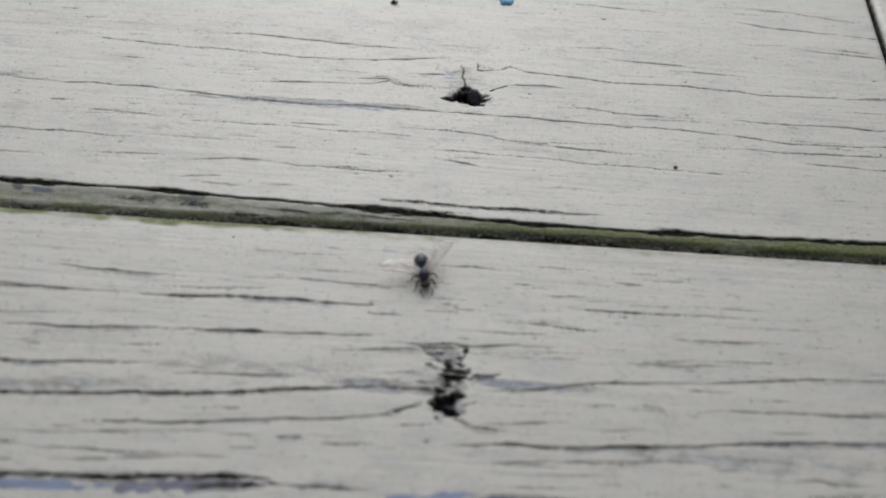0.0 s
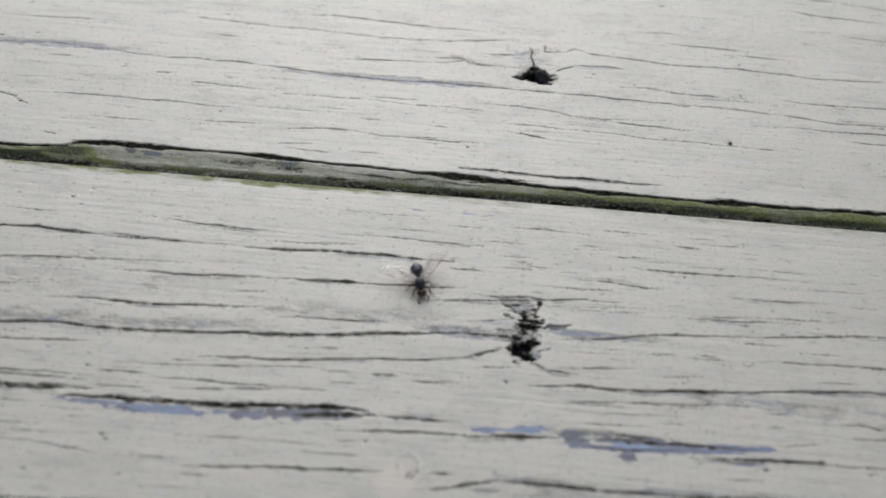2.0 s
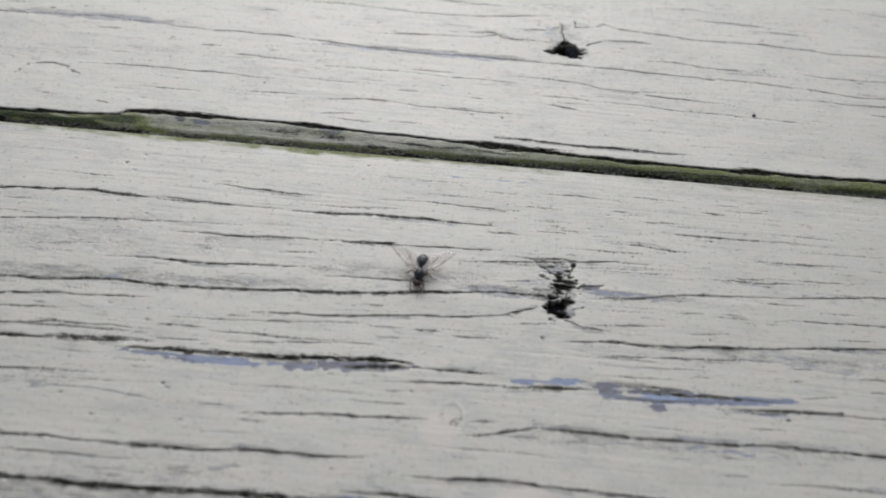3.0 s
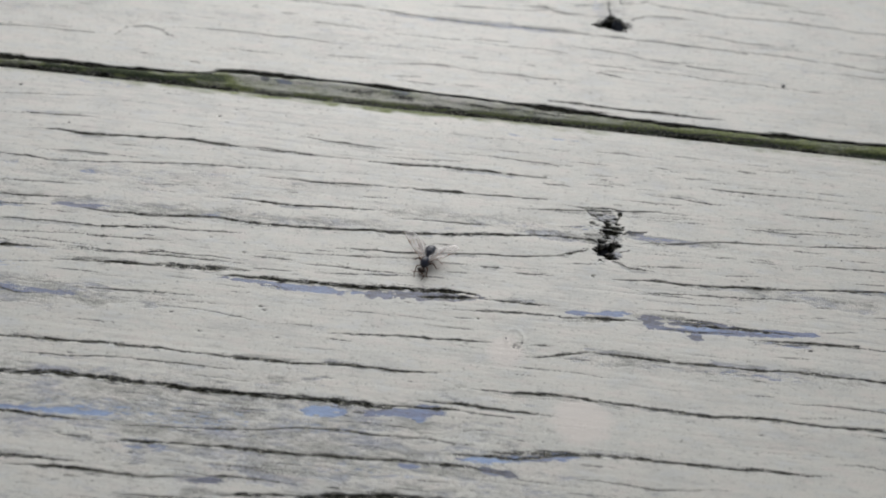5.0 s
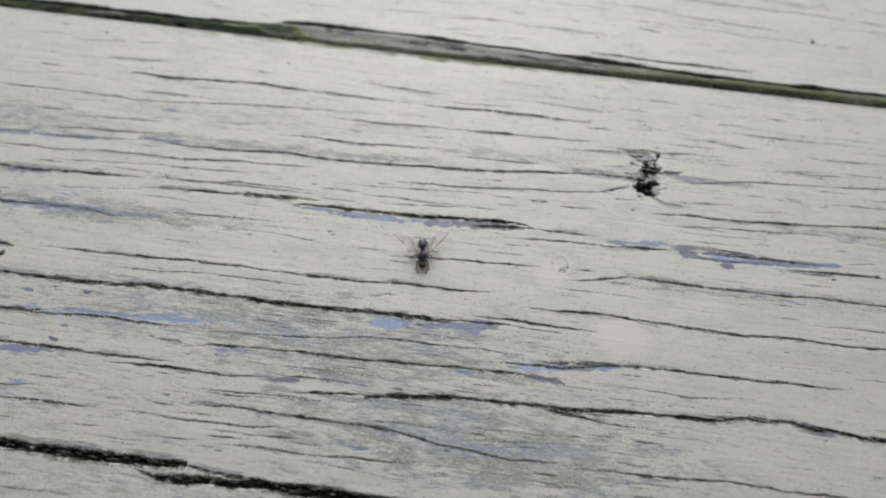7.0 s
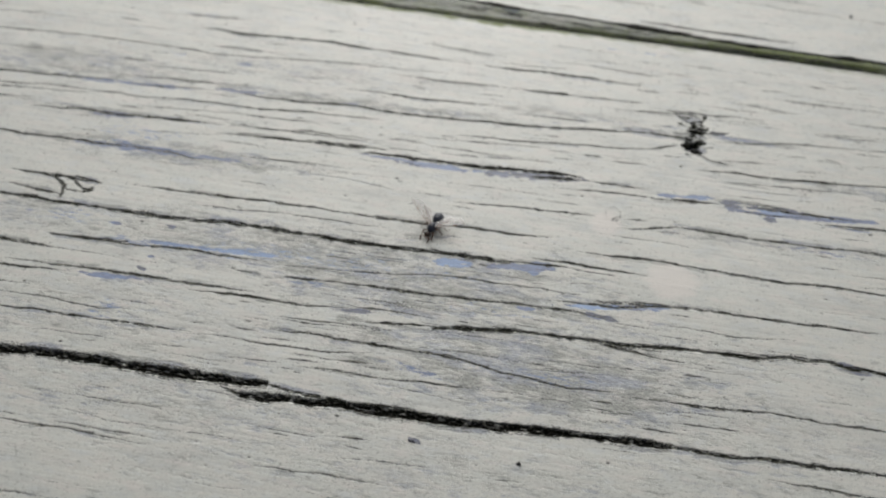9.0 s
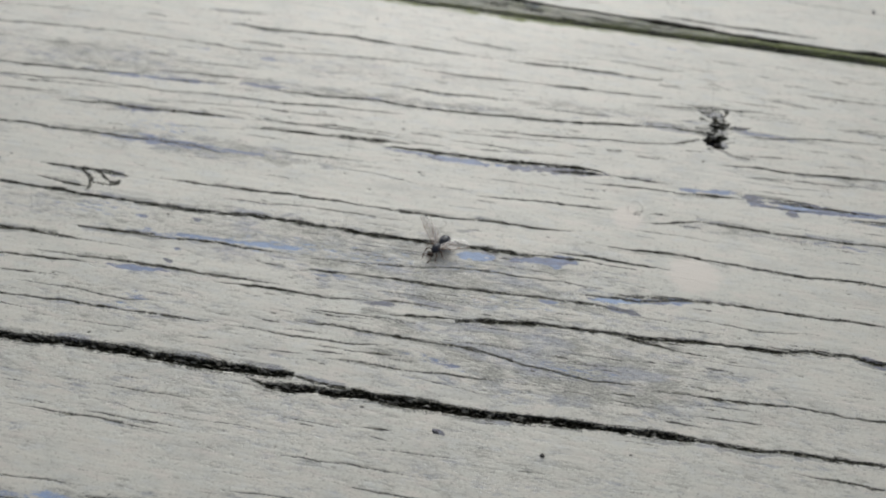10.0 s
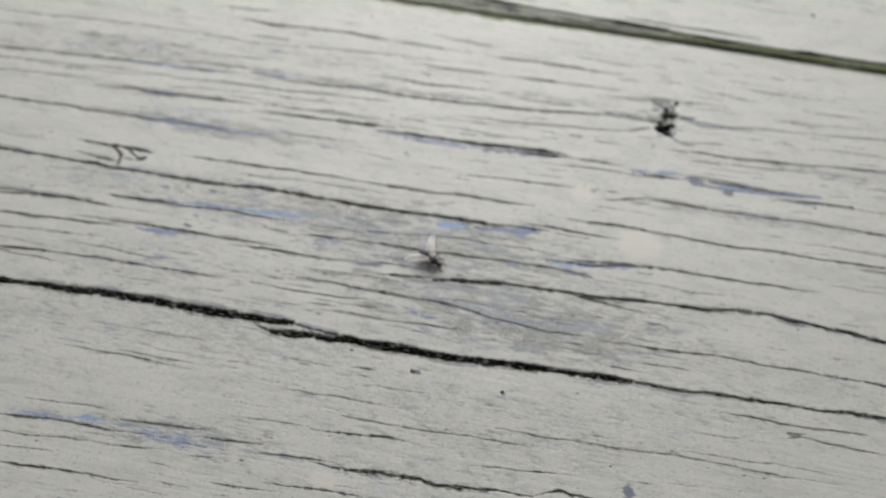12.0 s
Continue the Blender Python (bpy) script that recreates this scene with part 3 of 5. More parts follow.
    crack(b, FINE, 0, -6.1, -33.8, 7.9, -33.4, 16.4, -32.7)
    crack(b, OPEN, 1, -100.4, -34.4, -65.9, -33.3)
    crack(b, OPEN, 2, -143.3, -37.3, -100.4, -36.6)
    crack(b, HAIR, 1, -100.4, -36.6, -88.8, -36.5)
    crack(b, OPEN, 0, -141.3, -43.1, -102.3, -40.4, -95.5, -40.3)
    crack(b, OPEN, 0, -106.0, -39.6, -100.2, -39.3, -65.9, -38.7)
    crack(b, OPEN, 0, -76.3, -40.0, -58.1, -39.5, -52.1, -39.0)
    crack(b, FINE, 0, -140.2, -45.1, -97.0, -43.0)
    crack(b, FINE, 0, -103.0, -44.7, -89.5, -45.0, -80.6, -44.6)
    crack(b, HAIR, 0, -88.5, -43.4, -78.2, -43.0)
    crack(b, OPEN, 0, -138.5, -49.2, -103.2, -47.2, -98.0, -46.7, -87.2, -46.8, -73.9, -46.3)
    crack(b, FINE, 0, -75.3, -47.0, -69.8, -46.4, -56.4, -46.5, -45.6, -45.1)
    crack(b, FINE, 0, -137.8, -48.2, -101.5, -49.1)
    crack(b, HAIR, 0, -99.0, -50.2, -94.9, -49.6, -83.0, -49.5)
    crack(b, HAIR, 0, -139.1, -46.2, -104.1, -46.1)
    crack(b, FINE, 0, -71.3, -35.7, -65.3, -35.7)
    crack(b, FINE, 0, -74.3, -45.0, -72.3, -44.9)
    crack(b, FINE, 2, -65.8, -33.7, -57.5, -33.2, -37.2, -31.1, -19.5, -30.8)
    crack(b, OPEN, 0, -65.2, -36.0, -55.0, -35.1, -32.6, -34.5, -19.3, -33.6, -11.7, -34.2)
    crack(b, FINE, 0, -54.3, -38.4, -36.1, -38.2)
    crack(b, HAIR, 0, -62.0, -41.9, -44.0, -41.0)
    crack(b, OPEN, 2, -48.9, -40.6, -38.3, -39.6)
    crack(b, DEEP, 1, -38.3, -39.7, -28.1, -38.4, 9.1, -36.7, 13.3, -35.8, 19.9, -35.2, 24.9, -35.9, 49.9, -37.2)
    crack(b, FINE, 0, -30.9, -38.2, -25.7, -38.1)
    crack(b, OPEN, 0, -62.2, -44.1, -45.9, -43.8, -35.2, -44.0, -27.3, -45.0, -23.0, -45.1, -18.2, -45.6, -10.7, -45.1)
    crack(b, HAIR, 0, -59.6, -48.1, -53.7, -47.8)
    crack(b, FINE, 0, -52.3, -47.2, -45.7, -46.8)
    crack(b, HAIR, 0, -57.0, -49.0, -50.0, -48.9)
    crack(b, FINE, 2, -48.0, -49.0, -32.3, -48.1)
    crack(b, HAIR, 1, -32.3, -48.1, -15.9, -47.5)
    crack(b, HAIR, 0, -24.9, -42.1, -13.2, -41.9)
    crack(b, HAIR, 0, -25.1, -36.1, -19.2, -35.8)
    crack(b, HAIR, 2, -23.1, -32.5, -19.3, -32.2)
    crack(b, OPEN, 3, -14.6, -38.0, -6.0, -38.9, -1.3, -39.0)
    crack(b, HAIR, 1, -1.3, -39.1, 3.3, -38.8)
    crack(b, OPEN, 1, -19.4, -32.4, -11.4, -32.1, -2.6, -30.4, 29.3, -29.4)
    crack(b, FINE, 2, -9.9, -30.5, -4.3, -30.6)
    crack(b, HAIR, 0, -19.7, -29.3, -16.8, -28.9)
    crack(b, HAIR, 1, -19.5, -31.0, -16.3, -30.7)
    crack(b, FINE, 0, -10.1, -41.4, -8.2, -41.4)
    crack(b, HAIR, 0, -8.2, -41.0, -2.5, -40.5)
    crack(b, FINE, 0, -1.3, -41.0, 2.1, -40.8)
    crack(b, HAIR, 0, -7.0, -42.8, -0.5, -42.8)
    crack(b, HAIR, 0, -18.4, -43.8, -11.2, -43.6)
    crack(b, WIDE, 2, -135.5, -55.8, -99.7, -53.3, -60.9, -52.4)
    crack(b, OPEN, 2, -67.7, -53.6, -64.0, -54.3)
    crack(b, WIDE, 3, -64.0, -54.3, -33.8, -53.2, -3.0, -51.7)
    crack(b, DEEP, 3, -60.9, -52.4, -56.8, -52.9, -47.9, -53.0)
    crack(b, OPEN, 3, -47.9, -53.0, -35.8, -52.8, -17.7, -51.9)
    crack(b, DEEP, 1, -3.0, -51.9, 48.6, -49.8)
    crack(b, FINE, 1, -17.8, -51.7, -10.4, -51.4, 4.3, -51.4)
    crack(b, FINE, 2, -10.7, -45.7, -3.1, -45.3)
    crack(b, OPEN, 1, -3.1, -45.4, 10.3, -44.7, 49.1, -44.4)
    crack(b, FINE, 0, -15.1, -47.0, -10.6, -46.8)
    crack(b, HAIR, 0, -17.3, -48.5, -6.8, -48.2)
    crack(b, HAIR, 0, -3.6, -54.8, -1.5, -54.7)
    crack(b, HAIR, 0, -101.3, -59.8, -98.1, -59.8)
    crack(b, HAIR, 0, -86.4, -56.5, -81.3, -56.6)
    crack(b, HAIR, 0, -90.4, -58.4, -68.3, -58.3)
    crack(b, FINE, 3, -82.6, -58.2, -79.9, -58.3)
    crack(b, FINE, 0, -99.8, -63.2, -73.6, -63.2)
    crack(b, FINE, 0, -88.9, -62.2, -72.3, -62.4)
    crack(b, HAIR, 0, -88.9, -60.3, -80.6, -60.8, -60.7, -60.7)
    crack(b, HAIR, 0, -99.5, -62.2, -92.8, -62.2)
    crack(b, FINE, 0, -48.8, -57.9, -44.7, -57.7)
    crack(b, HAIR, 0, -59.1, -59.0, -55.4, -58.9)
    crack(b, HAIR, 0, -48.6, -58.9, -44.4, -59.2)
    crack(b, HAIR, 0, -51.1, -60.8, -33.5, -59.9)
    crack(b, HAIR, 0, -162.6, 5.7, -111.6, 9.1)
    crack(b, FINE, 2, -160.8, 1.8, -116.6, 4.8, -91.3, 5.2, -86.4, 4.9, -55.5, 7.5)
    crack(b, HAIR, 0, -159.4, -0.2, -108.3, 0.9)
    crack(b, OPEN, 0, -156.7, -7.2, -109.3, -4.4, -100.7, -3.4)
    crack(b, FINE, 2, -155.5, -9.9, -112.0, -6.7, -95.1, -6.3, -87.0, -5.6, -74.6, -5.4)
    crack(b, FINE, 0, -154.3, -12.5, -111.3, -9.7)
    crack(b, OPEN, 0, -112.9, -11.3, -104.8, -10.6, -97.6, -10.8, -80.2, -9.8)
    crack(b, OPEN, 2, -151.3, -18.3, -107.8, -16.9, -95.3, -16.8)
    crack(b, HAIR, 0, -147.5, -25.3, -113.5, -25.7)
    crack(b, DEEP, 2, -146.1, -29.5, -106.4, -28.5, -90.1, -28.8, -67.8, -27.7, -63.2, -28.0, -28.7, -27.1)
    crack(b, OPEN, 2, -142.4, -38.8, -106.2, -36.6, -99.4, -36.6)
    crack(b, OPEN, 3, -100.1, -34.5, -88.1, -33.8)
    crack(b, FINE, 0, -101.4, -72.9, -92.9, -72.2, -83.9, -71.9)
    crack(b, OPEN, 1, -102.8, -76.2, -93.5, -75.5, -84.1, -75.2, -75.7, -74.8)
    crack(b, HAIR, 0, -75.7, -74.8, -65.7, -75.1)
    crack(b, OPEN, 0, -84.7, -73.5, -75.4, -72.9, -68.5, -72.3)
    crack(b, OPEN, 0, -71.4, -73.6, -65.8, -73.4, -59.0, -72.9)
    crack(b, HAIR, 0, -60.2, -73.4, -57.5, -73.3)
    crack(b, FINE, 1, -101.7, -78.5, -92.4, -77.9, -83.2, -77.4, -74.1, -76.7)
    crack(b, HAIR, 0, -73.9, -77.1, -65.0, -76.1)
    crack(b, HAIR, 1, -100.8, -80.6, -96.2, -80.3, -89.8, -79.7)
    crack(b, OPEN, 1, -99.6, -83.1, -94.0, -82.9, -85.9, -82.4, -77.6, -82.2)
    crack(b, HAIR, 0, -75.5, -81.6, -67.8, -81.4)
    crack(b, OPEN, 0, -61.3, -74.6, -56.4, -73.9, -50.9, -73.7, -47.3, -73.6)
    crack(b, DEEP, 0, -52.2, -73.9, -48.0, -74.4, -42.6, -74.1, -34.5, -73.5, -31.7, -74.0, -24.7, -73.4, -16.7, -72.9)
    crack(b, HAIR, 0, -78.5, -78.7, -74.2, -78.9, -70.4, -79.4)
    crack(b, FINE, 0, -67.8, -80.1, -62.9, -79.9, -54.8, -79.4)
    crack(b, OPEN, 0, -60.0, -78.6, -55.1, -78.6, -48.0, -77.9, -39.1, -77.5)
    crack(b, HAIR, 0, -89.8, -85.3, -84.8, -85.0)
    crack(b, FINE, 0, -67.1, -69.4, -63.3, -69.4, -57.8, -68.9, -53.1, -68.7)
    crack(b, OPEN, 0, -52.6, -69.0, -48.4, -68.8, -40.2, -68.2, -33.7, -68.4)
    crack(b, HAIR, 0, -67.8, -67.1, -63.0, -67.1, -59.3, -66.8)
    crack(b, FINE, 0, -61.7, -63.5, -57.4, -63.4, -49.9, -63.1, -42.3, -63.2, -36.7, -63.0)
    crack(b, FINE, 0, -52.9, -66.0, -45.4, -66.1, -37.9, -66.1, -30.6, -65.5, -25.1, -65.4, -19.6, -65.4, -14.2, -65.0)
    crack(b, HAIR, 0, -26.9, -60.1, -22.2, -59.8)
    crack(b, FINE, 0, -26.5, -63.6, -17.1, -63.4, -8.0, -63.1, 1.0, -62.6, 10.0, -62.4, 18.9, -62.5, 31.2, -62.2)
    crack(b, HAIR, 0, 3.7, -61.8, 11.7, -61.2, 20.6, -60.9, 35.6, -60.6)
    crack(b, HAIR, 0, -12.9, -60.3, -8.7, -60.2)
    crack(b, HAIR, 0, 3.5, -58.2, 13.5, -57.9, 20.7, -57.5)
    crack(b, FINE, 0, -28.0, -69.9, -20.8, -69.3, -15.5, -68.9, -8.4, -68.4)
    crack(b, OPEN, 0, -16.8, -72.7, -12.5, -71.1, -10.7, -71.5, -6.3, -71.1)
    crack(b, HAIR, 0, -1.7, -67.8, 2.2, -67.4)
    crack(b, HAIR, 0, 1.3, -67.0, 10.1, -66.6)
    crack(b, OPEN, 0, 10.6, -53.9, 14.3, -54.1, 21.6, -54.1, 27.9, -53.8, 35.1, -53.6, 37.3, -54.1)
    crack(b, OPEN, 0, 23.4, -55.4, 28.8, -56.0, 38.4, -56.0)
    crack(b, HAIR, 0, 21.6, -56.5, 25.2, -56.0)
    crack(b, HAIR, 0, 26.3, -45.0, 32.8, -44.7, 39.2, -44.3)
    crack(b, FINE, 0, -48.1, -8.1, -41.7, -7.9, -35.4, -7.8, -25.9, -7.3)
    crack(b, FINE, 1, -50.8, -9.4, -44.9, -9.1)
    crack(b, HAIR, 0, -25.0, -5.2, -19.9, -5.0)
    crack(b, FINE, 0, -19.5, -5.1, -14.7, -4.9)
    crack(b, FINE, 0, -14.3, -5.4, -12.0, -5.5, -7.6, -5.2)
    crack(b, HAIR, 0, -24.1, -6.5, -19.3, -6.3)
    crack(b, HAIR, 0, -22.8, -13.5, -17.9, -13.2)
    crack(b, FINE, 1, -51.4, -7.5, -45.1, -7.3)
    crack(b, HAIR, 0, 28.5, -5.8, 33.7, -5.4)
    crack(b, HAIR, 0, 29.0, -7.3, 32.2, -7.0)
    crack(b, FINE, 0, 36.1, -6.6, 40.6, -6.1, 42.5, -6.4, 48.8, -6.1)
    crack(b, FINE, 0, 38.4, -8.0, 48.6, -7.2)
    crack(b, HAIR, 0, 30.0, -9.5, 35.8, -8.7)
    crack(b, HAIR, 0, 20.6, 1.1, 25.9, 0.9)
    crack(b, FINE, 0, -42.1, -9.0, -33.3, -8.4, -27.2, -7.8)
    crack(b, DEEP, 2, -56.0, -10.9, -42.0, -10.55, -34.3, -10.4, -26.0, -9.95, -19.0, -9.6)
    crack(b, DEEP, 0, -27.0, -10.9, -18.3, -10.1)
    crack(b, FINE, 0, -82.2, -9.3, -49.6, -8.9)
    crack(b, FAINT, 0, -57.5, 11.3, -44.6, 11.1)
    crack(b, FAINT, 0, -126.1, -8.7, -102.2, -7.1)
    crack(b, FINE, 0, -64.0, -42.0, -44.1, -41.1)
    crack(b, FINE, 0, -52.7, -47.2, -45.2, -46.8)
    crack(b, FAINT, 0, -60.5, -48.2, -53.3, -47.9)
    crack(b, FAINT, 0, -61.0, -58.3, -50.7, -58.7)
    crack(b, FINE, 0, -48.8, -57.9, -44.4, -57.7)
    crack(b, FAINT, 0, -44.7, -49.4, -30.3, -50.5)
    crack(b, FINE, 0, -57.4, -49.0, -39.8, -48.5)
    # splits round the knot
    crack(b, DEEP, 0, -110.9, -24.2, -105.9, -24.2, -101.8, -24.0, -95.9, -24.2)
    crack(b, OPEN, 0, -110.5, -26.6, -105.9, -27.2, -100.8, -27.4)
    split(b, 0.20, 0.3, -103.5, -24.4, -101.5, -25.8)
    split(b, 0.22, 0.3, -101.5, -25.7, -101.4, -27.7)
    split(b, 0.16, 0.3, -101.2, -24.0, -98.1, -26.0)
    split(b, 0.20, 0.3, -98.0, -26.3, -96.8, -25.4)
    split(b, 0.14, 0.3, -100.3, -23.7, -95.9, -24.3)
    split(b, 0.10, 0.3, -100.8, -26.4, -97.9, -26.4)
    patch(b, -98.4, -24.1, 2.4, 0.8, 0.1, -0.1, 0.5)
    pit(b, -97.5, -25.9, 0.9, 0.4, 0.15, 0.5, 0.9)
    spot(b, "grime", -102.0, -26.0, 6.0, 1.8, 0.55, 0.6, 0.4)
    # broken wood round the nail
    pit(b, -0.2, -0.1, 1.2, 1.5, 2.2, 0.9, 1.12)
    pit(b, -1.3, -0.25, 1.0, 0.55, 0.8, 0.7, 1.1)
    pit(b, 0.4, -1.3, 0.8, 0.45, 0.6, 0.8, 1.1)
    pit(b, 1.1, 0.9, 0.7, 0.5, 0.5, 0.8, 1.05)
    pit(b, 0.5, 3.0, 1.9, 0.42, 0.5, 0.8, 1.15)
    pit(b, 1.4, 3.6, 0.9, 0.5, 0.3, 0.9, 0.95)
    pit(b, -0.1, 4.3, 0.75, 0.6, 0.3, 0.9, 1.0)
    pit(b, 1.75, 6.3, 0.35, 0.35, 0.2, 0.5, 1.0)
    pit(b, 3.8, 3.2, 1.2, 0.42, 0.06, 0.4, 0.5)
    patch(b, 3.9, 3.2, 1.3, 0.5, 0.0, 0.0, 0.9)
    split(b, 0.10, 0.3, 1.7, 6.2, 0.9, 4.4)
    split(b, 0.06, 0.15, -3.6, 6.6, -0.3, 4.4)
    split(b, 0.05, 0.1, -2.2, 5.6, 0.4, 6.4)
    split(b, 0.05, 0.1, -1.2, 4.9, 1.2, 5.6)
    split(b, 0.07, 0.2, 2.4, 3.2, 5.6, 3.7)
    split(b, 0.08, 0.2, -1.2, 3.1, -0.2, 1.4)
    split(b, 0.06, 0.2, 0.6, 1.4, 1.4, 2.6)
    split(b, 0.06, 0.2, -2.1, 1.2, -0.8, 0.6)
    rng = np.random.default_rng(12)
    for _ in range(34):
        a, r = rng.uniform(0, math.tau), rng.uniform(1.2, 2.6)
        x, y, q = -0.2 + 1.1 * r * math.cos(a), 1.6 + 1.5 * r * math.sin(a), rng.uniform(0.4, 1.5)
        split(b, rng.uniform(0.035, 0.07), 0.1, x, y, x + q * rng.choice((-1, 1)), y + q * rng.normal(0.1, 0.5))
    for _ in range(22):
        pit(b, rng.normal(-0.3, 1.6), rng.normal(2.6, 2.0), rng.uniform(0.15, 0.5), rng.uniform(0.1, 0.22), 0.15, 0.9, rng.uniform(0.6, 1.0))
    crack(b, FINE, 1, 0.9, -1.6, 3.0, -2.6, 7.0, -2.8)
    crack(b, FINE, 0, -7.5, 7.1, -3.6, 6.8, 0.5, 7.2, 4.0, 7.0)
    spot(b, "worn", -0.7, 5.8, 2.2, 1.2, 1.0, 0.5)
    spot(b, "worn", -0.6, 2.0, 2.6, 1.0, 0.9, 0.7)
    spot(b, "worn", 1.2, -0.6, 0.9, 0.9, 1.0, 0.6)
    spot(b, "grime", -0.4, 0.4, 2.6, 2.0, 0.8, 0.8, 0.5)
    spot(b, "grime", -0.6, 5.2, 2.2, 1.5, 0.7, 0.7, 0.4)
    spot(b, "grime", -9.0, 1.8, 8.0, 0.7, 0.8, 0.5, 0.5, 0.02)
    spot(b, "worn", -7.0, 1.4, 6.0, 0.8, 0.9, 0.5)
    spot(b, "worn", 9.0, 2.6, 7.5, 0.65, 1.0, 0.5)
    patch(b, 8.2, 2.7, 5.0, 0.45, 0.30, 0.02, 0.55, 0.6, 0.6, 1.4)
    patch(b, -4.0, 3.3, 2.6, 0.35, 0.40, 0.0, 0.45, 0.6, 0.6, 1.4)
    # a small knot beside the lowest splits
    pit(b, 23.8, -55.8, 1.0, 0.35, 0.1, 0.8, 0.6)
    split(b, 0.08, 0.2, 22.8, -55.5, 25.9, -55.2)
    split(b, 0.06, 0.2, 23.0, -56.2, 25.4, -55.6)
    # bare streaks of old blue paint
    for x, y, rx, ry, sky, k in (
            (-4.3, -10.6, 2.0, 0.40, 0.50, 0.08), (0.5, -10.2, 2.5, 0.50, 0.58, 0.08), (6.4, -10.9, 1.7, 1.05, 0.12, 0.0), (13.2, -10.35, 4.8, 0.50, 0.15, 0.05),
            (13.0, -10.9, 2.6, 0.35, 0.75, 0.05), (14.5, -11.2, 8.0, 0.42, 0.42, 0.05), (23.5, -10.4, 6.6, 0.45, 0.42, 0.09), (12.5, -12.2, 0.95, 0.55, 0.10, 0.0),
            (-50.5, -11.4, 4.8, 0.28, 0.35, 0.0), (-42.0, -11.6, 6.2, 0.55, 0.50, 0.02), (-33.0, -11.4, 2.2, 0.55, 0.20, 0.05), (-26.0, -10.7, 8.0, 0.62, 0.10, 0.06),
            (-37.5, -28.75, 2.8, 0.75, 0.85, 0.03), (-27.0, -27.8, 4.6, 0.55, 0.45, 0.10), (-23.6, -27.0, 2.4, 0.65, 0.45, 0.1), (-24.6, -28.3, 1.1, 0.45, 0.50, 0.0),
            (-11.5, -31.9, 7.4, 0.42, 0.35, 0.12), (-14.5, -32.4, 3.6, 0.42, 0.95, 0.1), (-14.3, -33.9, 2.9, 0.40, 0.02, -0.06), (-5.6, -30.9, 2.0, 0.5, 0.55, 0.1),
            (-25.5, -34.5, 1.4, 0.35, 0.35, 0.0), (-82.1, -30.2, 0.9, 0.35, 0.15, 0.0), (-90.9, -31.0, 0.9, 0.28, 0.25, 0.0), (-83.7, -35.6, 0.5, 0.25, 0.35, 0.0),
            (-84.3, -37.8, 0.8, 0.35, 0.0, -0.1), (-89.0, -39.8, 4.6, 0.40, 0.50, 0.06), (-70.0, -32.6, 6.5, 0.35, 0.80, 0.06), (-80.0, -33.0, 5.0, 0.32, 0.65, 0.05)):
        patch(b, x, y, rx, ry, sky, k)
    crack(b, OPEN, 0, -3.8, -11.2, 2.4, -10.8)
    crack(b, FINE, 0, 4.6, -12.0, 12.0, -11.6, 20.0, -11.1)
    crack(b, OPEN, 0, 9.5, -10.75, 18.5, -10.3, 27.0, -10.3)
    crack(b, FINE, 0, 5.5, -9.9, 12.0, -9.75, 18.0, -9.75)
    crack(b, OPEN, 2, 19.6, -11.8, 26.0, -11.5, 35.0, -10.9)
    for x in (-12, -8, -5):
        spot(b, "dirt", x, -31.2 + 0.1 * (x + 12), 2.6, 0.32, 0.75, 1.1, 0.5, 0.1, 0.5)
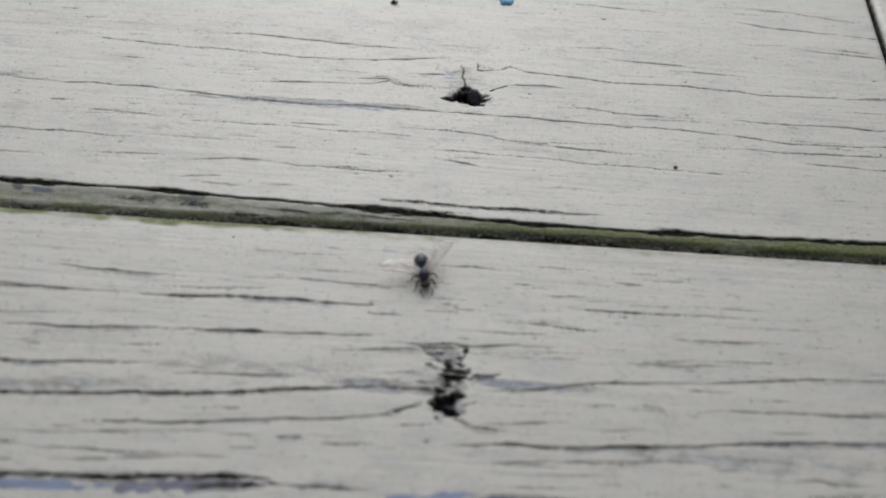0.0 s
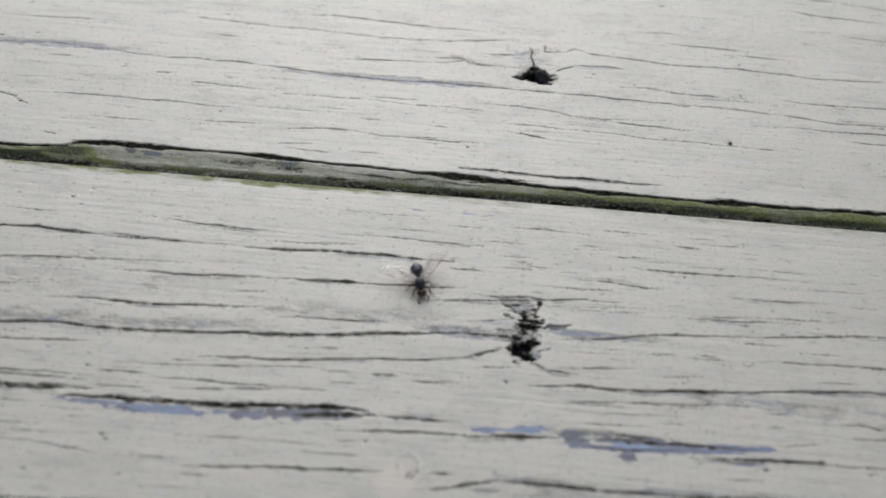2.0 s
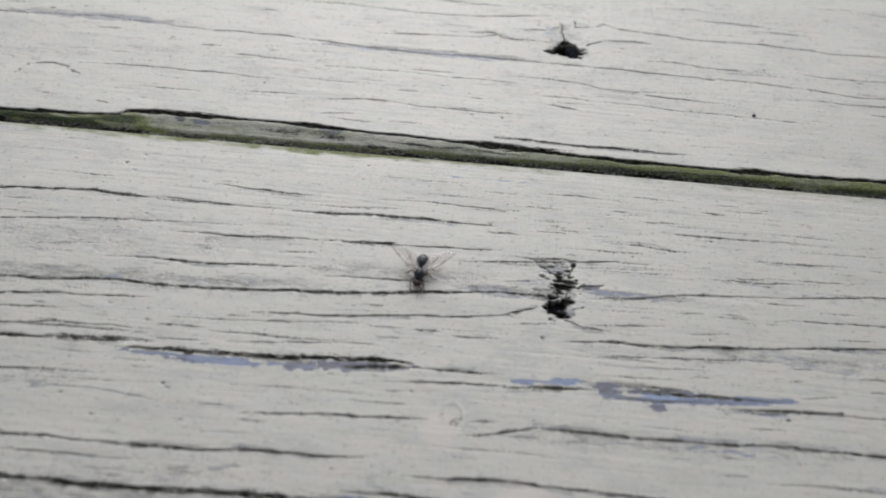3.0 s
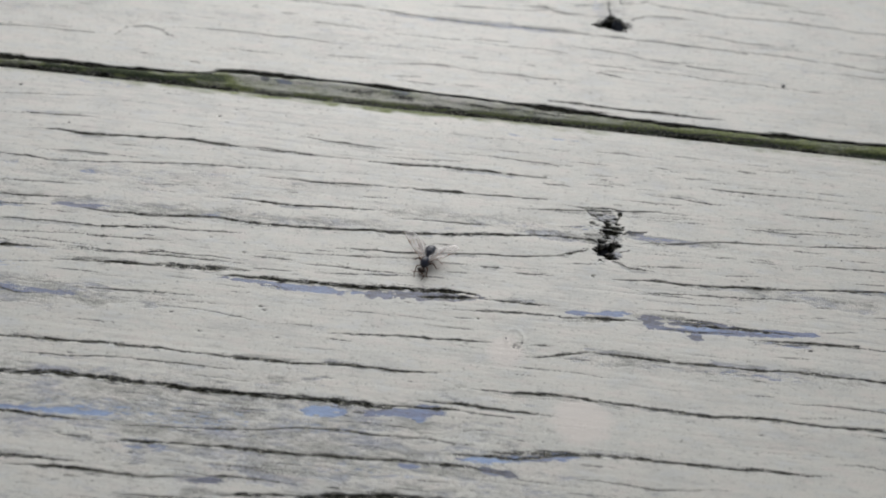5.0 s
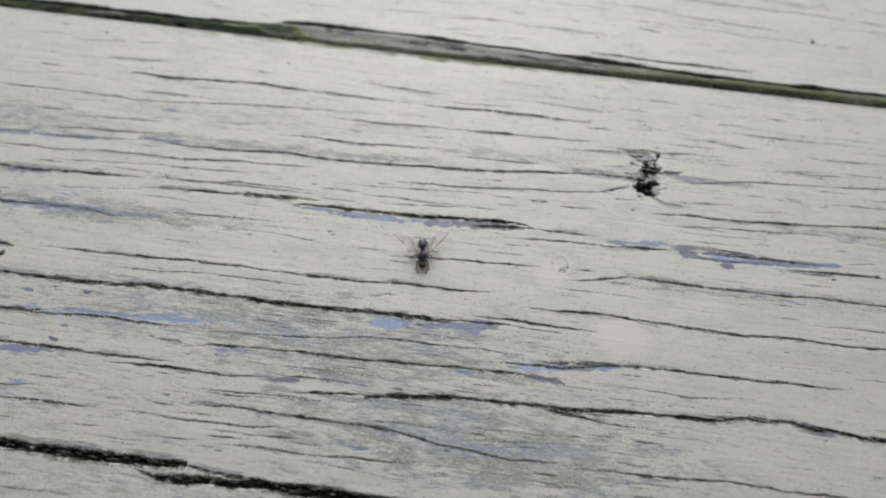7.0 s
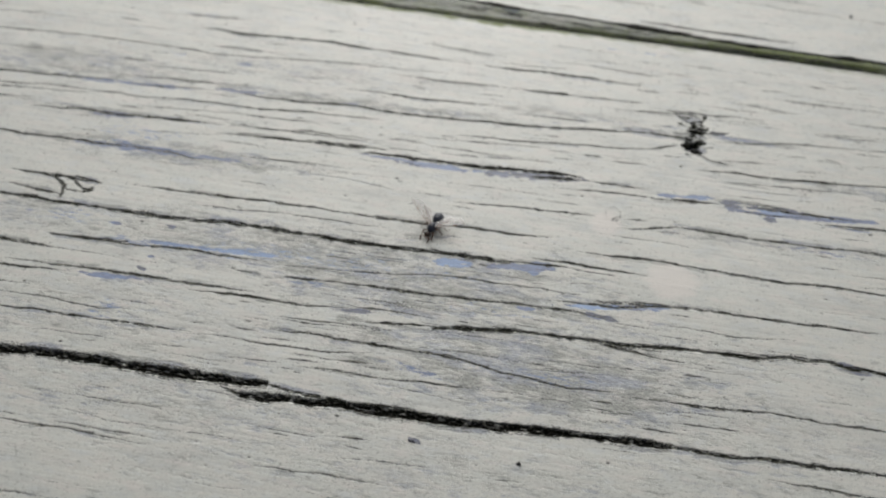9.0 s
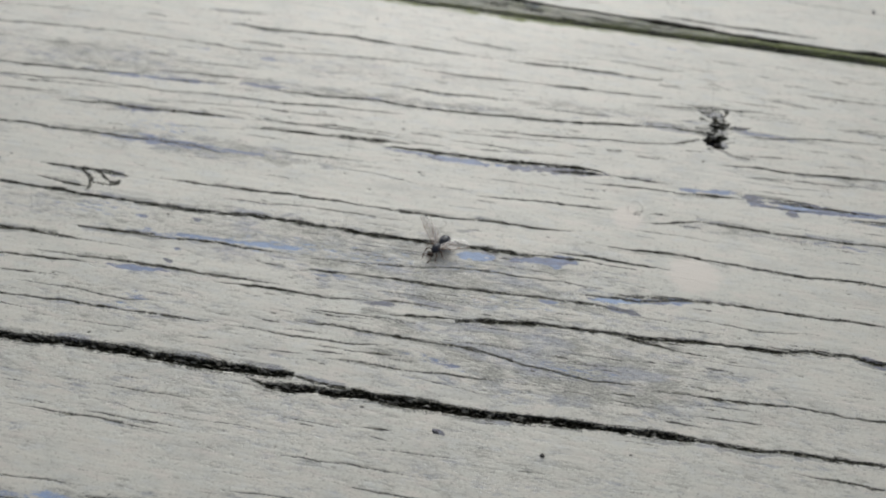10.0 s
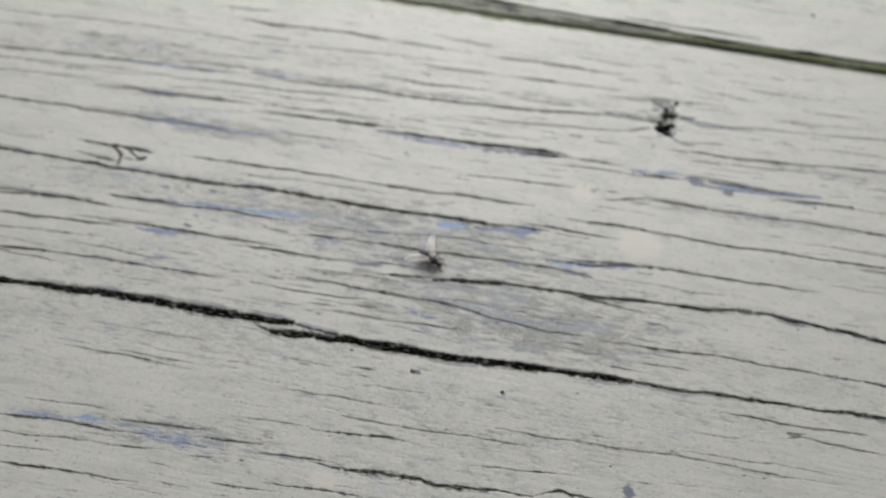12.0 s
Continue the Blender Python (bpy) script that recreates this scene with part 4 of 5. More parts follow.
    # bluish wood showing faintly between fibres
    for x, y, rx, ry, sky, v, k in (
            (-40.5, -46.6, 5.0, 1.2, 0.35, 0.42, -0.02), (-38.3, -47.0, 1.8, 0.5, 0.20, 0.62, 0.0), (-20.5, -44.6, 8.5, 1.3, 0.40, 0.40, 0.06), (-20.2, -45.6, 4.0, 0.4, 0.25, 0.5, 0.03),
            (-66.0, -32.0, 14.0, 1.6, 0.65, 0.40, 0.05), (-88.0, -33.6, 11.0, 0.9, 0.50, 0.42, 0.03), (-52.0, -31.5, 12.0, 2.0, 0.60, 0.34, 0.06), (-58.5, -35.7, 4.0, 1.0, 0.40, 0.46, 0.0),
            (-50.3, -39.1, 3.0, 0.5, 0.05, 0.62, 0.05), (-38.0, -31.0, 8.0, 1.2, 0.55, 0.36, 0.05), (-30.0, -35.5, 12.0, 1.4, 0.45, 0.32, 0.05), (-88.0, -44.6, 3.2, 1.6, 0.45, 0.38, 0.0),
            (-92.0, -16.8, 12.0, 0.95, 0.36, 0.66, 0.02), (-80.0, -16.4, 7.0, 0.6, 0.3, 0.58, 0.0), (-99.0, -10.8, 4.0, 0.6, 0.2, 0.80, 0.03), (-88.0, -10.2, 9.0, 0.4, 0.30, 0.36, 0.05),
            (-98.0, -3.9, 12.0, 0.5, 0.36, 0.60, 0.05), (-79.0, -2.4, 4.0, 0.55, 0.25, 0.72, 0.05), (-58.0, -1.5, 5.0, 0.5, 0.30, 0.46, 0.06), (-79.9, 3.6, 1.4, 0.5, 0.45, 0.55, 0.0),
            (-92.0, 3.8, 2.0, 0.4, 0.45, 0.42, 0.0), (-93.0, -13.6, 10.0, 1.8, 0.55, 0.36, 0.03), (-99.0, -30.5, 8.0, 1.4, 0.50, 0.36, 0.02), (-95.5, -74.9, 7.0, 0.7, 0.55, 0.52, 0.05),
            (-88.0, -74.2, 3.5, 0.8, 0.75, 0.60, 0.0), (-76.0, -74.7, 10.0, 1.2, 0.50, 0.46, -0.05), (-1.9, -69.3, 0.9, 1.1, 0.15, 0.75, 0.0), (-57.0, -74.2, 3.0, 0.5, 0.20, 0.5, 0.0),
            (24.0, -35.9, 3.6, 0.7, 0.10, 0.62, -0.12), (26.0, -11.8, 5.0, 0.45, 0.30, 0.45, 0.03), (37.0, -2.4, 6.0, 0.4, 0.35, 0.42, 0.06), (20.0, -17.0, 9.0, 0.5, 0.30, 0.42, 0.02),
            (-90.0, -46.5, 8.0, 0.8, 0.45, 0.34, 0.02), (-12.0, 19.0, 8.0, 0.3, 0.5, 0.38, 0.0), (-82.0, 20.6, 10.0, 0.6, 0.6, 0.36, 0.0)):
        patch(b, x, y, rx, ry, sky, k, 1.14 * v, 0.6, 0.7, 1.6)
    # worn zones
    for x, y, rx, ry, v in ((-42, -33, 26, 5.5, 0.86), (-24, -44.5, 24, 5.5, 0.95), (-10, -38, 20, 4.0, 0.5), (-66, -31, 26, 3.6, 0.72), (-83, -16.7, 15, 1.6, 0.9), (-101, -10.7, 7, 1.0, 0.9),
                            (-60, -1.3, 26, 0.9, 0.85), (-57, -35.5, 8, 1.2, 0.8), (-87, -39.5, 5, 1.2, 0.75), (7.4, -9.9, 8, 0.4, 0.8),
                            (-105, -17, 7, 1.0, 0.85), (-74, -74, 18, 2.4, 0.75), (-70, -57, 30, 4.0, 0.52), (-30, -62, 40, 8.0, 0.45), (-110, -1, 22, 3.0, 0.7),
                            (-105, -31, 14, 3.0, 0.62), (-85, -46, 20, 5.0, 0.5), (-20, 3.0, 14, 0.7, 0.7), (-70, 3.5, 24, 2.4, 0.5), (35, -4.5, 16, 0.8, 0.7),
                            (16, -16.8, 20, 0.8, 0.65), (10, -50, 30, 9.0, 0.42), (-20, -76, 40, 7.0, 0.45), (-110, -60, 20, 8.0, 0.45)):
        spot(b, "worn", x, y, 1.1 * rx, 1.15 * ry, v, 1.0, 0.85, 0.025, 2.5)
    spot(b, "grime", -36.0, -10.6, 17.0, 0.6, 0.4, 0.6, 0.5, 0.03)
    spot(b, "grime", -40.0, -1.9, 30.0, 0.7, 0.5, 0.6, 0.5, 0.05)
    patch(b, -38.4, -56.7, 1.0, 0.45, 0.05, -0.1, 0.8)
    # pale dabs of thicker paint
    spot(b, "fresh", -14.0, -17.6, 2.4, 2.2, 1.0, 0.25, 0.35)
    spot(b, "fresh", -3.3, -26.1, 3.8, 3.0, 1.0, 0.25, 0.3)
    spot(b, "fresh", -49.2, -76.8, 2.2, 1.8, 1.0, 0.25, 0.3)
    ring(b, -12.9, -15.5, 1.2, 1.35)
    ring(b, -12.3, -16.5, 0.6, 0.5)
    pit(b, -12.6, -16.6, 0.6, 0.3, 0.05, 0.5, 0.45)
    hairlines(b, 520, -148, 68, -92, 20)
    hairlines(b, 170, -70, 2, -50, -29, 0.5, 78)
    hairlines(b, 70, -100, -20, -20, -2, 0.4, 79)
    hairlines(b, 70, -12, 40, -16, 18, 0.4, 80)
    crumbs(b, 420, -148, 68, -92, 20)


def far_marks(b):
    crack(b, FAINT, 0, -85.6, 49.3, -71.3, 49.4, -64.5, 49.8)
    crack(b, FAINT, 2, -54.9, 51.9, -49.7, 51.7)
    crack(b, FAINT, 3, -49.6, 51.6, -42.3, 51.3)
    crack(b, FAINT, 2, -116.4, 42.6, -73.4, 43.9, -62.7, 43.3, -40.8, 42.8)
    crack(b, FAINT, 0, -112.0, 30.4, -84.2, 31.2)
    split(b, 0.07, 0.1, -84.3, 31.1, -82.7, 33.1)
    crack(b, FINE, 3, -82.8, 33.1, -79.6, 33.6, -76.7, 33.2)
    split(b, 0.06, 0.1, -77.0, 33.3, -75.7, 32.0)
    crack(b, FAINT, 0, -76.5, 34.0, -59.5, 34.3, -42.8, 34.0)
    crack(b, FAINT, 0, -77.2, 33.0, -73.4, 31.3)
    crack(b, FAINT, 0, -56.2, 38.5, -39.9, 38.1)
    crack(b, FAINT, 0, -75.3, 41.6, -69.8, 41.7)
    crack(b, FAINT, 0, -58.0, 39.8, -54.3, 39.9)
    crack(b, FAINT, 0, -80.0, 27.8, -75.6, 27.4)
    crack(b, FAINT, 0, -70.9, 27.1, -68.0, 26.7)
    crack(b, FAINT, 0, -68.1, 30.5, -54.2, 30.6)
    crack(b, FAINT, 0, -50.7, 48.4, -46.5, 48.4)
    crack(b, FAINT, 0, -39.8, 54.4, -33.2, 54.6, -19.5, 53.8, -4.5, 53.7)
    crack(b, FAINT, 1, -42.3, 51.3, -19.2, 50.6, -12.4, 50.9, -4.1, 52.2, 1.2, 52.3)
    crack(b, FAINT, 0, -34.1, 45.4, -13.6, 46.2, -11.0, 47.0, -9.5, 46.3, -5.8, 46.2, -2.8, 46.5)
    crack(b, FAINT, 0, -7.4, 48.8, -2.1, 49.1)
    crack(b, FINE, 3, -40.8, 42.8, -25.8, 42.1, 0.1, 42.1, 23.8, 41.5)
    crack(b, FAINT, 2, -39.8, 37.7, -12.3, 37.6)
    crack(b, FAINT, 1, -12.3, 37.6, -7.2, 37.4)
    crack(b, FAINT, 0, -25.7, 38.3, -16.7, 38.5)
    crack(b, FAINT, 0, -31.8, 35.5, -27.0, 35.5)
    crack(b, FAINT, 0, -8.7, 38.9, -1.9, 38.9, 3.5, 38.5, 5.7, 38.0, 11.1, 37.8, 21.8, 38.2)
    crack(b, FAINT, 0, -25.9, 34.0, -21.6, 34.0)
    crack(b, FAINT, 0, -14.8, 33.8, -12.0, 33.7)
    crack(b, FAINT, 0, -38.6, 30.9, -31.6, 31.6, -25.2, 31.6, -16.0, 31.3, -3.8, 31.3)
    crack(b, FAINT, 2, -5.0, 35.3, 0.7, 35.5, 5.8, 35.1)
    crack(b, FAINT, 0, -37.4, 28.2, -30.5, 28.9)
    crack(b, FAINT, 0, -35.2, 27.7, -27.5, 27.4)
    crack(b, FAINT, 0, -26.2, 27.9, -20.3, 28.0)
    crack(b, FAINT, 0, -3.9, 33.9, 3.5, 32.9)
    crack(b, FAINT, 0, 15.9, 56.1, 21.2, 56.4, 25.4, 56.0)
    crack(b, FAINT, 0, 18.8, 54.4, 36.2, 53.7)
    crack(b, FAINT, 0, 30.1, 52.8, 41.7, 52.6)
    crack(b, FAINT, 0, 6.2, 51.3, 6.9, 50.3, 17.1, 50.1, 21.9, 49.6, 26.8, 49.8, 39.4, 49.5, 43.0, 48.9, 77.7, 50.0)
    crack(b, FAINT, 0, 10.2, 44.2, 16.8, 44.4, 29.5, 43.6, 34.2, 43.9)
    crack(b, FAINT, 0, 35.7, 44.3, 42.2, 43.9, 76.7, 43.6)
    crack(b, FAINT, 1, 23.8, 41.5, 31.0, 41.5, 46.3, 40.6, 76.0, 40.9)
    crack(b, FAINT, 0, 5.7, 37.2, 12.8, 37.2, 27.0, 36.7)
    crack(b, FAINT, 0, 33.5, 38.6, 74.9, 39.5)
    crack(b, FAINT, 1, 5.7, 35.1, 40.6, 34.2)
    crack(b, FAINT, 0, 44.9, 36.8, 48.1, 37.1, 75.3, 35.7)
    crack(b, FAINT, 0, 38.7, 63.6, 43.4, 63.7, 50.7, 62.9, 75.7, 61.6)
    crack(b, FAINT, 0, 48.0, 58.7, 50.4, 59.1, 54.6, 58.5, 79.6, 57.2)
    crack(b, FINE, 0, 1.0, 52.0, 3.0, 50.4, 5.0, 50.6, 6.4, 51.4, 9.0, 50.6, 14.0, 50.2)
    crack(b, FINE, 0, -2.6, 48.9, -8.0, 48.8)
    crack(b, FINE, 0, 6.0, 47.6, 11.0, 48.1, 16.0, 47.6)
    crack(b, FINE, 0, -2.4, 46.6, -8.0, 46.6, -11.0, 47.4, -20.0, 46.9)
    crack(b, FAINT, 0, 5.8, 47.4, 6.9, 47.9, 11.4, 48.1)
    crack(b, FINE, 0, -7.2, 26.4, 18.4, 26.5)
    crack(b, FAINT, 0, 14.1, 65.5, 32.1, 64.8)
    crack(b, FAINT, 0, 39.1, 67.0, 50.7, 66.5, 63.1, 65.2)
    crack(b, FAINT, 0, 55.6, 59.2, 62.6, 58.8)
    # nail hole
    pit(b, 0.9, 44.9, 2.3, 1.35, 2.0, 0.5, 1.25)
    pit(b, -2.0, 44.5, 0.9, 0.5, 0.8, 0.6, 1.0)
    pit(b, 0.1, 46.5, 0.7, 0.5, 0.4, 0.6, 1.0)
    split(b, 0.11, 0.3, -0.4, 50.8, -0.2, 46.8)
    split(b, 0.07, 0.2, 1.6, 51.6, 1.9, 50.2)
    split(b, 0.09, 0.2, 1.7, 50.3, 2.8, 50.2)
    split(b, 0.07, 0.2, 3.5, 46.4, 6.1, 47.6)
    spot(b, "dirt", -1.8, 45.3, 0.8, 0.7, 0.45, 0.8, 0.5)
    spot(b, "grime", 0.4, 45.6, 3.4, 2.0, 0.6, 0.8, 0.5)
    spot(b, "worn", 0.0, 48.2, 2.6, 2.2, 0.6, 0.7)
    patch(b, -2.1, 49.0, 1.5, 1.5, 0.6, 0.0, 0.42, 0.8, 0.6, 1.4)
    patch(b, -22.0, 42.0, 18.0, 0.30, 0.45, 0.0, 0.55, 0.6, 0.5, 1.4)
    spot(b, "worn", -20, 42.1, 16, 0.7, 1.0, 0.6)
    spot(b, "worn", -75, 43.8, 14, 0.8, 0.9, 0.6)
    for x, y, rx, ry, v in ((-50, 36, 30, 4, 0.28), (20, 40, 30, 6, 0.26), (-20, 55, 40, 6, 0.26), (-90, 36, 20, 3, 0.36), (30, 56, 26, 5, 0.26)):
        spot(b, "worn", x, y, rx, ry, v, 1.0, 0.85, 0.0, 2.5)
    hairlines(b, 160, -148, 66, 27, 74)
    crumbs(b, 160, -148, 66, 27, 74)


def lip(b):
    """The split lower edge along the joint, grown over with algae."""
    line = np.interp(b.X[:1], (-150, -84, -72, -66.5, -65, -51, -40, -20, -6, 6, 16, 40, 47, 80), (23.6, 24.1, 24.5, 25.0, 25.8, 26.0, 25.9, 25.4, 24.95, 24.5, 24.4, 24.5, 24.8, 25.0))
    line = line + (fnoise(b.X / 6, 0 * b.Y, 61) - 0.5) * 0.35 + (vnoise(b.X / 0.9, 0 * b.Y, 62) - 0.5) * 0.12
    down = smooth(0.0, -2.6, b.Y - line)
    b.h -= 0.12 * smooth(0.3, -0.2, b.Y - line) + 0.5 * down + 0.5 * smooth(1.2, 0.0, b.Y - 22.4)
    body = 0.13 + 0.34 * smooth(0.30, 0.72, fnoise(b.X / 9, 0 * b.Y, 63, 4)) * (1 - 0.75 * smooth(-8, 0, b.X) * smooth(14, 4, b.X)) + 0.08 * smooth(25, 45, b.X)
    gash = smooth(1.5, 0.6, np.abs(b.Y - line) / (body * (0.3 + 1.4 * fnoise(b.X / 1.1, b.Y / 0.22, 64, 3))))
    b.h -= 0.22 * gash
    b.mask["dirt"] = np.maximum(b.mask["dirt"], gash * 1.25)
    # further strands of the same split
    crack(b, OPEN, 3, -10.0, 26.9, -5.6, 26.5, 5.4, 26.4, 12.0, 26.3)
    crack(b, FINE, 1, 12.0, 26.3, 19.0, 26.5)
    crack(b, OPEN, 1, -12.0, 25.2, -5.0, 25.1, 1.5, 25.4)
    crack(b, OPEN, 0, -66.5, 26.0, -62.0, 25.8, -56.0, 25.9)
    crack(b, FINE, 0, -30.0, 24.6, -18.0, 24.2, -4.0, 23.9)
    crack(b, FINE, 0, 2.0, 23.3, 14.0, 23.2, 30.0, 23.4)
    crack(b, HAIR, 0, -50.0, 24.0, -38.0, 23.7)
    below = smooth(0.0, -0.25, b.Y - line)
    for key in ("blue", "worn"):
        b.mask[key] *= 1 - 0.6 * below
    fog = fnoise(b.X / 6, b.Y / 1.2, 65)
    tint = fnoise(b.X / 9, b.Y / 1.0, 66)
    left = smooth(-61, -66, b.X + 6 * (fnoise(b.X / 3, b.Y / 0.8, 68) - 0.5))
    right = smooth(-14, 10, b.X)
    low = smooth(23.7, 22.5, b.Y)
    green = left * (0.5 + 0.65 * smooth(0.35, 0.5, fog)) + (1 - left) * (0.14 + 0.36 * tint + 0.75 * low * smooth(0.3, 0.5, fog) + 0.30 * right)
    b.mask["moss"] = np.maximum(b.mask["moss"], below * np.clip(green, 0, 1))
    b.mask["worn"] = np.maximum(b.mask["worn"], below * (0.30 + 0.35 * fog))
    b.mask["grime"] = np.maximum(b.mask["grime"], below * np.clip(0.10 + 0.5 * fnoise(b.X / 8, b.Y / 0.6, 69) + 0.35 * right, 0, 1))
    b.mask["dirt"] = np.maximum(b.mask["dirt"], below * 0.45 * smooth(0.52, 0.72, fnoise(b.X / 5, b.Y / 0.5, 67)))
    b.mask["dirt"] = np.maximum(b.mask["dirt"], smooth(1.0, 0.1, b.Y - 22.4 + 0.9 * (fnoise(b.X / 2, b.Y / 0.5, 71) - 0.5)) * (0.6 + 0.7 * fnoise(b.X / 4, 0 * b.Y, 70)))
    for x, y, rx, ry in ((-27.5, 23.4, 1.6, 0.35), (-24.6, 23.1, 1.2, 0.4), (-41.0, 24.6, 2.4, 0.3), (-12.0, 22.9, 3.0, 0.4), (-34.0, 24.3, 1.6, 0.4)):
        spot(b, "dirt", x, y, rx, ry, 0.8, 1.3, 0.6, 0.0, 0.4)
    for x, y, rx, sky in ((-57.2, 25.0, 0.8, 0.0), (-54.1, 24.9, 1.3, 0.35), (-34.5, 25.1, 1.6, 0.3)):
        patch(b, x, y, rx, 0.45, sky)


def far_plank():
    b = Board(steps((-620, -150, 20), (-150, -6, 0.45), (-6, 8, 0.16), (8, 64.0, 0.45)), steps((22.4, 27, 0.08), (27, 75, 0.1), (75, 142, 6)), 5)
    far_marks(b)
    lip(b)
    b.h -= 0.8 * smooth(0.9, 0.0, 64.0 - b.X) ** 1.6
    b.mask["dirt"] = np.maximum(b.mask["dirt"], smooth(0.7, 0.1, 64.0 - b.X) * 0.9)
    return plank(b, deck, 28, "off-white painted plank with a mossy split edge")


def end_plank():
    b = Board(steps((64.5, 75, 0.45), (75, 620, 20)), steps((22.4, 27, 0.2), (27, 75, 0.3), (75, 142, 6)), 7)
    hairlines(b, 30, 65, 74, 27, 74)
    lip(b)
    b.h -= 0.8 * smooth(0.9, 0.0, b.X - 64.5) ** 1.6
    b.mask["dirt"] = np.maximum(b.mask["dirt"], smooth(0.5, 0.05, b.X - 64.5) * 0.9)
    return plank(b, deck, 28, "off-white painted plank butting end to end")


PLANKS = [near_plank(), far_plank(), end_plank()]


def box(bm, x0, x1, y0, y1, z0, z1, bevel):
    g = bmesh.ops.create_cube(bm, size=1)
    for v in g["verts"]:
        v.co = Vector(((x0 + x1) / 2 + v.co.x * (x1 - x0), (y0 + y1) / 2 + v.co.y * (y1 - y0), (z0 + z1) / 2 + v.co.z * (z1 - z0)))
    bmesh.ops.bevel(bm, geom=bm.edges[:], offset=bevel, segments=2, affect="EDGES")


for cx in (-0.5, 0.035, 0.5):
    bm = bmesh.new()
    box(bm, cx - 0.045, cx + 0.045, -0.13, 0.17, -0.128, -0.0281, 0.002)
    part("joist", bm, RAW, deck, "grey timber joist under the planks")

bm = bmesh.new()
bmesh.ops.create_grid(bm, x_segments=40, y_segments=40, size=400)
for v in bm.verts:
    v.co.z = -0.128
ground = tagged(part("ground", bm, SOIL, None), "dark bare soil under the deck", "ground", kind="structure")


def nail(x, y, z, parent, tilt):
    bm = bmesh.new()
    rings = ((0.0, 0.3), (0.9, 0.25), (1.25, 0.05), (1.3, -0.25), (1.15, -0.45), (0.85, -0.6), (0.8, -20), (0.0, -22))
    turns = 18
    loops = [[bm.verts.new((r * MM * math.cos(k * math.tau / turns) * (1 + 0.06 * noise.noise((k, r, x))), r * MM * math.sin(k * math.tau / turns), h * MM)) for k in range(turns)] if r else
             [bm.verts.new((0, 0, h * MM))] for r, h in rings]
    for a, c in zip(loops, loops[1:]):
        for k in range(turns):
            q = [a[k % len(a)], a[(k + 1) % len(a)], c[(k + 1) % len(c)], c[k % len(c)]]
            bm.faces.new(list(dict.fromkeys(q)))
    bmesh.ops.recalc_face_normals(bm, faces=bm.faces[:])
    ob = part("nail", bm, RUST, parent, "blackened iron nail sunk in its hole")
    ob.matrix_basis = pose(x * MM, y * MM, z * MM, *tilt)
    return ob


nail(-0.2, -0.3, -1.9, PLANKS[0], (10, -6, 0))
nail(1.7, 45.6, -0.9, PLANKS[1], (22, 6, 0))


# ---- small things on the planks ----
def crumb(name, x, y, sx, sy, sz, material, label, category, seed, z=0.05):
    bm = bmesh.new()
    bmesh.ops.create_icosphere(bm, subdivisions=2, radius=1)
    for v in bm.verts:
        k = 0.7 + 0.6 * noise.noise(v.co * 1.3 + Vector((seed, 0, 0)))
        v.co = Vector((v.co.x * sx * k, v.co.y * sy * k, max(v.co.z, -0.5) * sz * k)) * MM
    ob = tagged(part(name, bm, material, None), label, category)
    ob.location = (x * MM, y * MM, (z + 0.4 * sz) * MM)
    return ob


crumb("grit", 29.2, 34.9, 0.36, 0.36, 0.2, CHIP, "tiny dark grain of grit on white paint", "grit", 1)
crumb("grit", -23.6, -57.5, 0.42, 0.38, 0.3, GRIT, "tiny dark grain of grit below the long split", "grit", 2)
crumb("grit", -38.7, -56.8, 0.7, 0.36, 0.16, CHIP, "small grey chip of grit below the long split", "grit", 3)
crumb("grit", -11.7, 63.1, 0.7, 0.5, 0.3, GRIT, "tiny grey grain of grit on white paint", "grit", 4)


def flake():
    bm = bmesh.new()
    turns = 22
    lows, ups = [], []
    for k in range(turns):
        a = k * math.tau / turns
        r = 1.25 * (0.85 + 0.45 * noise.noise((math.cos(a) * 1.6, math.sin(a) * 1.6, 4.0)))
        lows.append(bm.verts.new((r * 1.0 * math.cos(a) * MM, r * 1.2 * math.sin(a) * MM, 0)))
        ups.append(bm.verts.new((r * 0.9 * math.cos(a) * MM, r * 1.1 * math.sin(a) * MM, 0.16 * MM)))
    for k in range(turns):
        bm.faces.new((lows[k], lows[(k + 1) % turns], ups[(k + 1) % turns], ups[k]))
    bm.faces.new(ups)
    bm.faces.new(lows[::-1])
    ob = tagged(part("paint_flake", bm, FLAKE, None), "small bright sky-blue paint flake on white wood", "paint flake")
    ob.location = (5.6 * MM, 65.2 * MM, 0.06 * MM)
    return ob


flake()


# ---- the flying ant ----
def blob(rx, ry, rz, centre=(0, 0, 0), squeeze=0.0, rings=0.0):
    """A rounded body segment along y, in mm; squeeze narrows its front, rings mark its plates."""
    bm = bmesh.new()
    bmesh.ops.create_uvsphere(bm, u_segments=28, v_segments=22, radius=1)
    for v in bm.verts:
        x, y, z = v.co
        k = 1 - squeeze * max(y, 0) ** 2
        if rings:
            k *= 1 - rings * (0.5 + 0.5 * math.cos(y * 9.0)) ** 6
        v.co = Vector((x * rx * k + centre[0], y * ry + centre[1], z * rz * k + centre[2])) * MM
    return bm


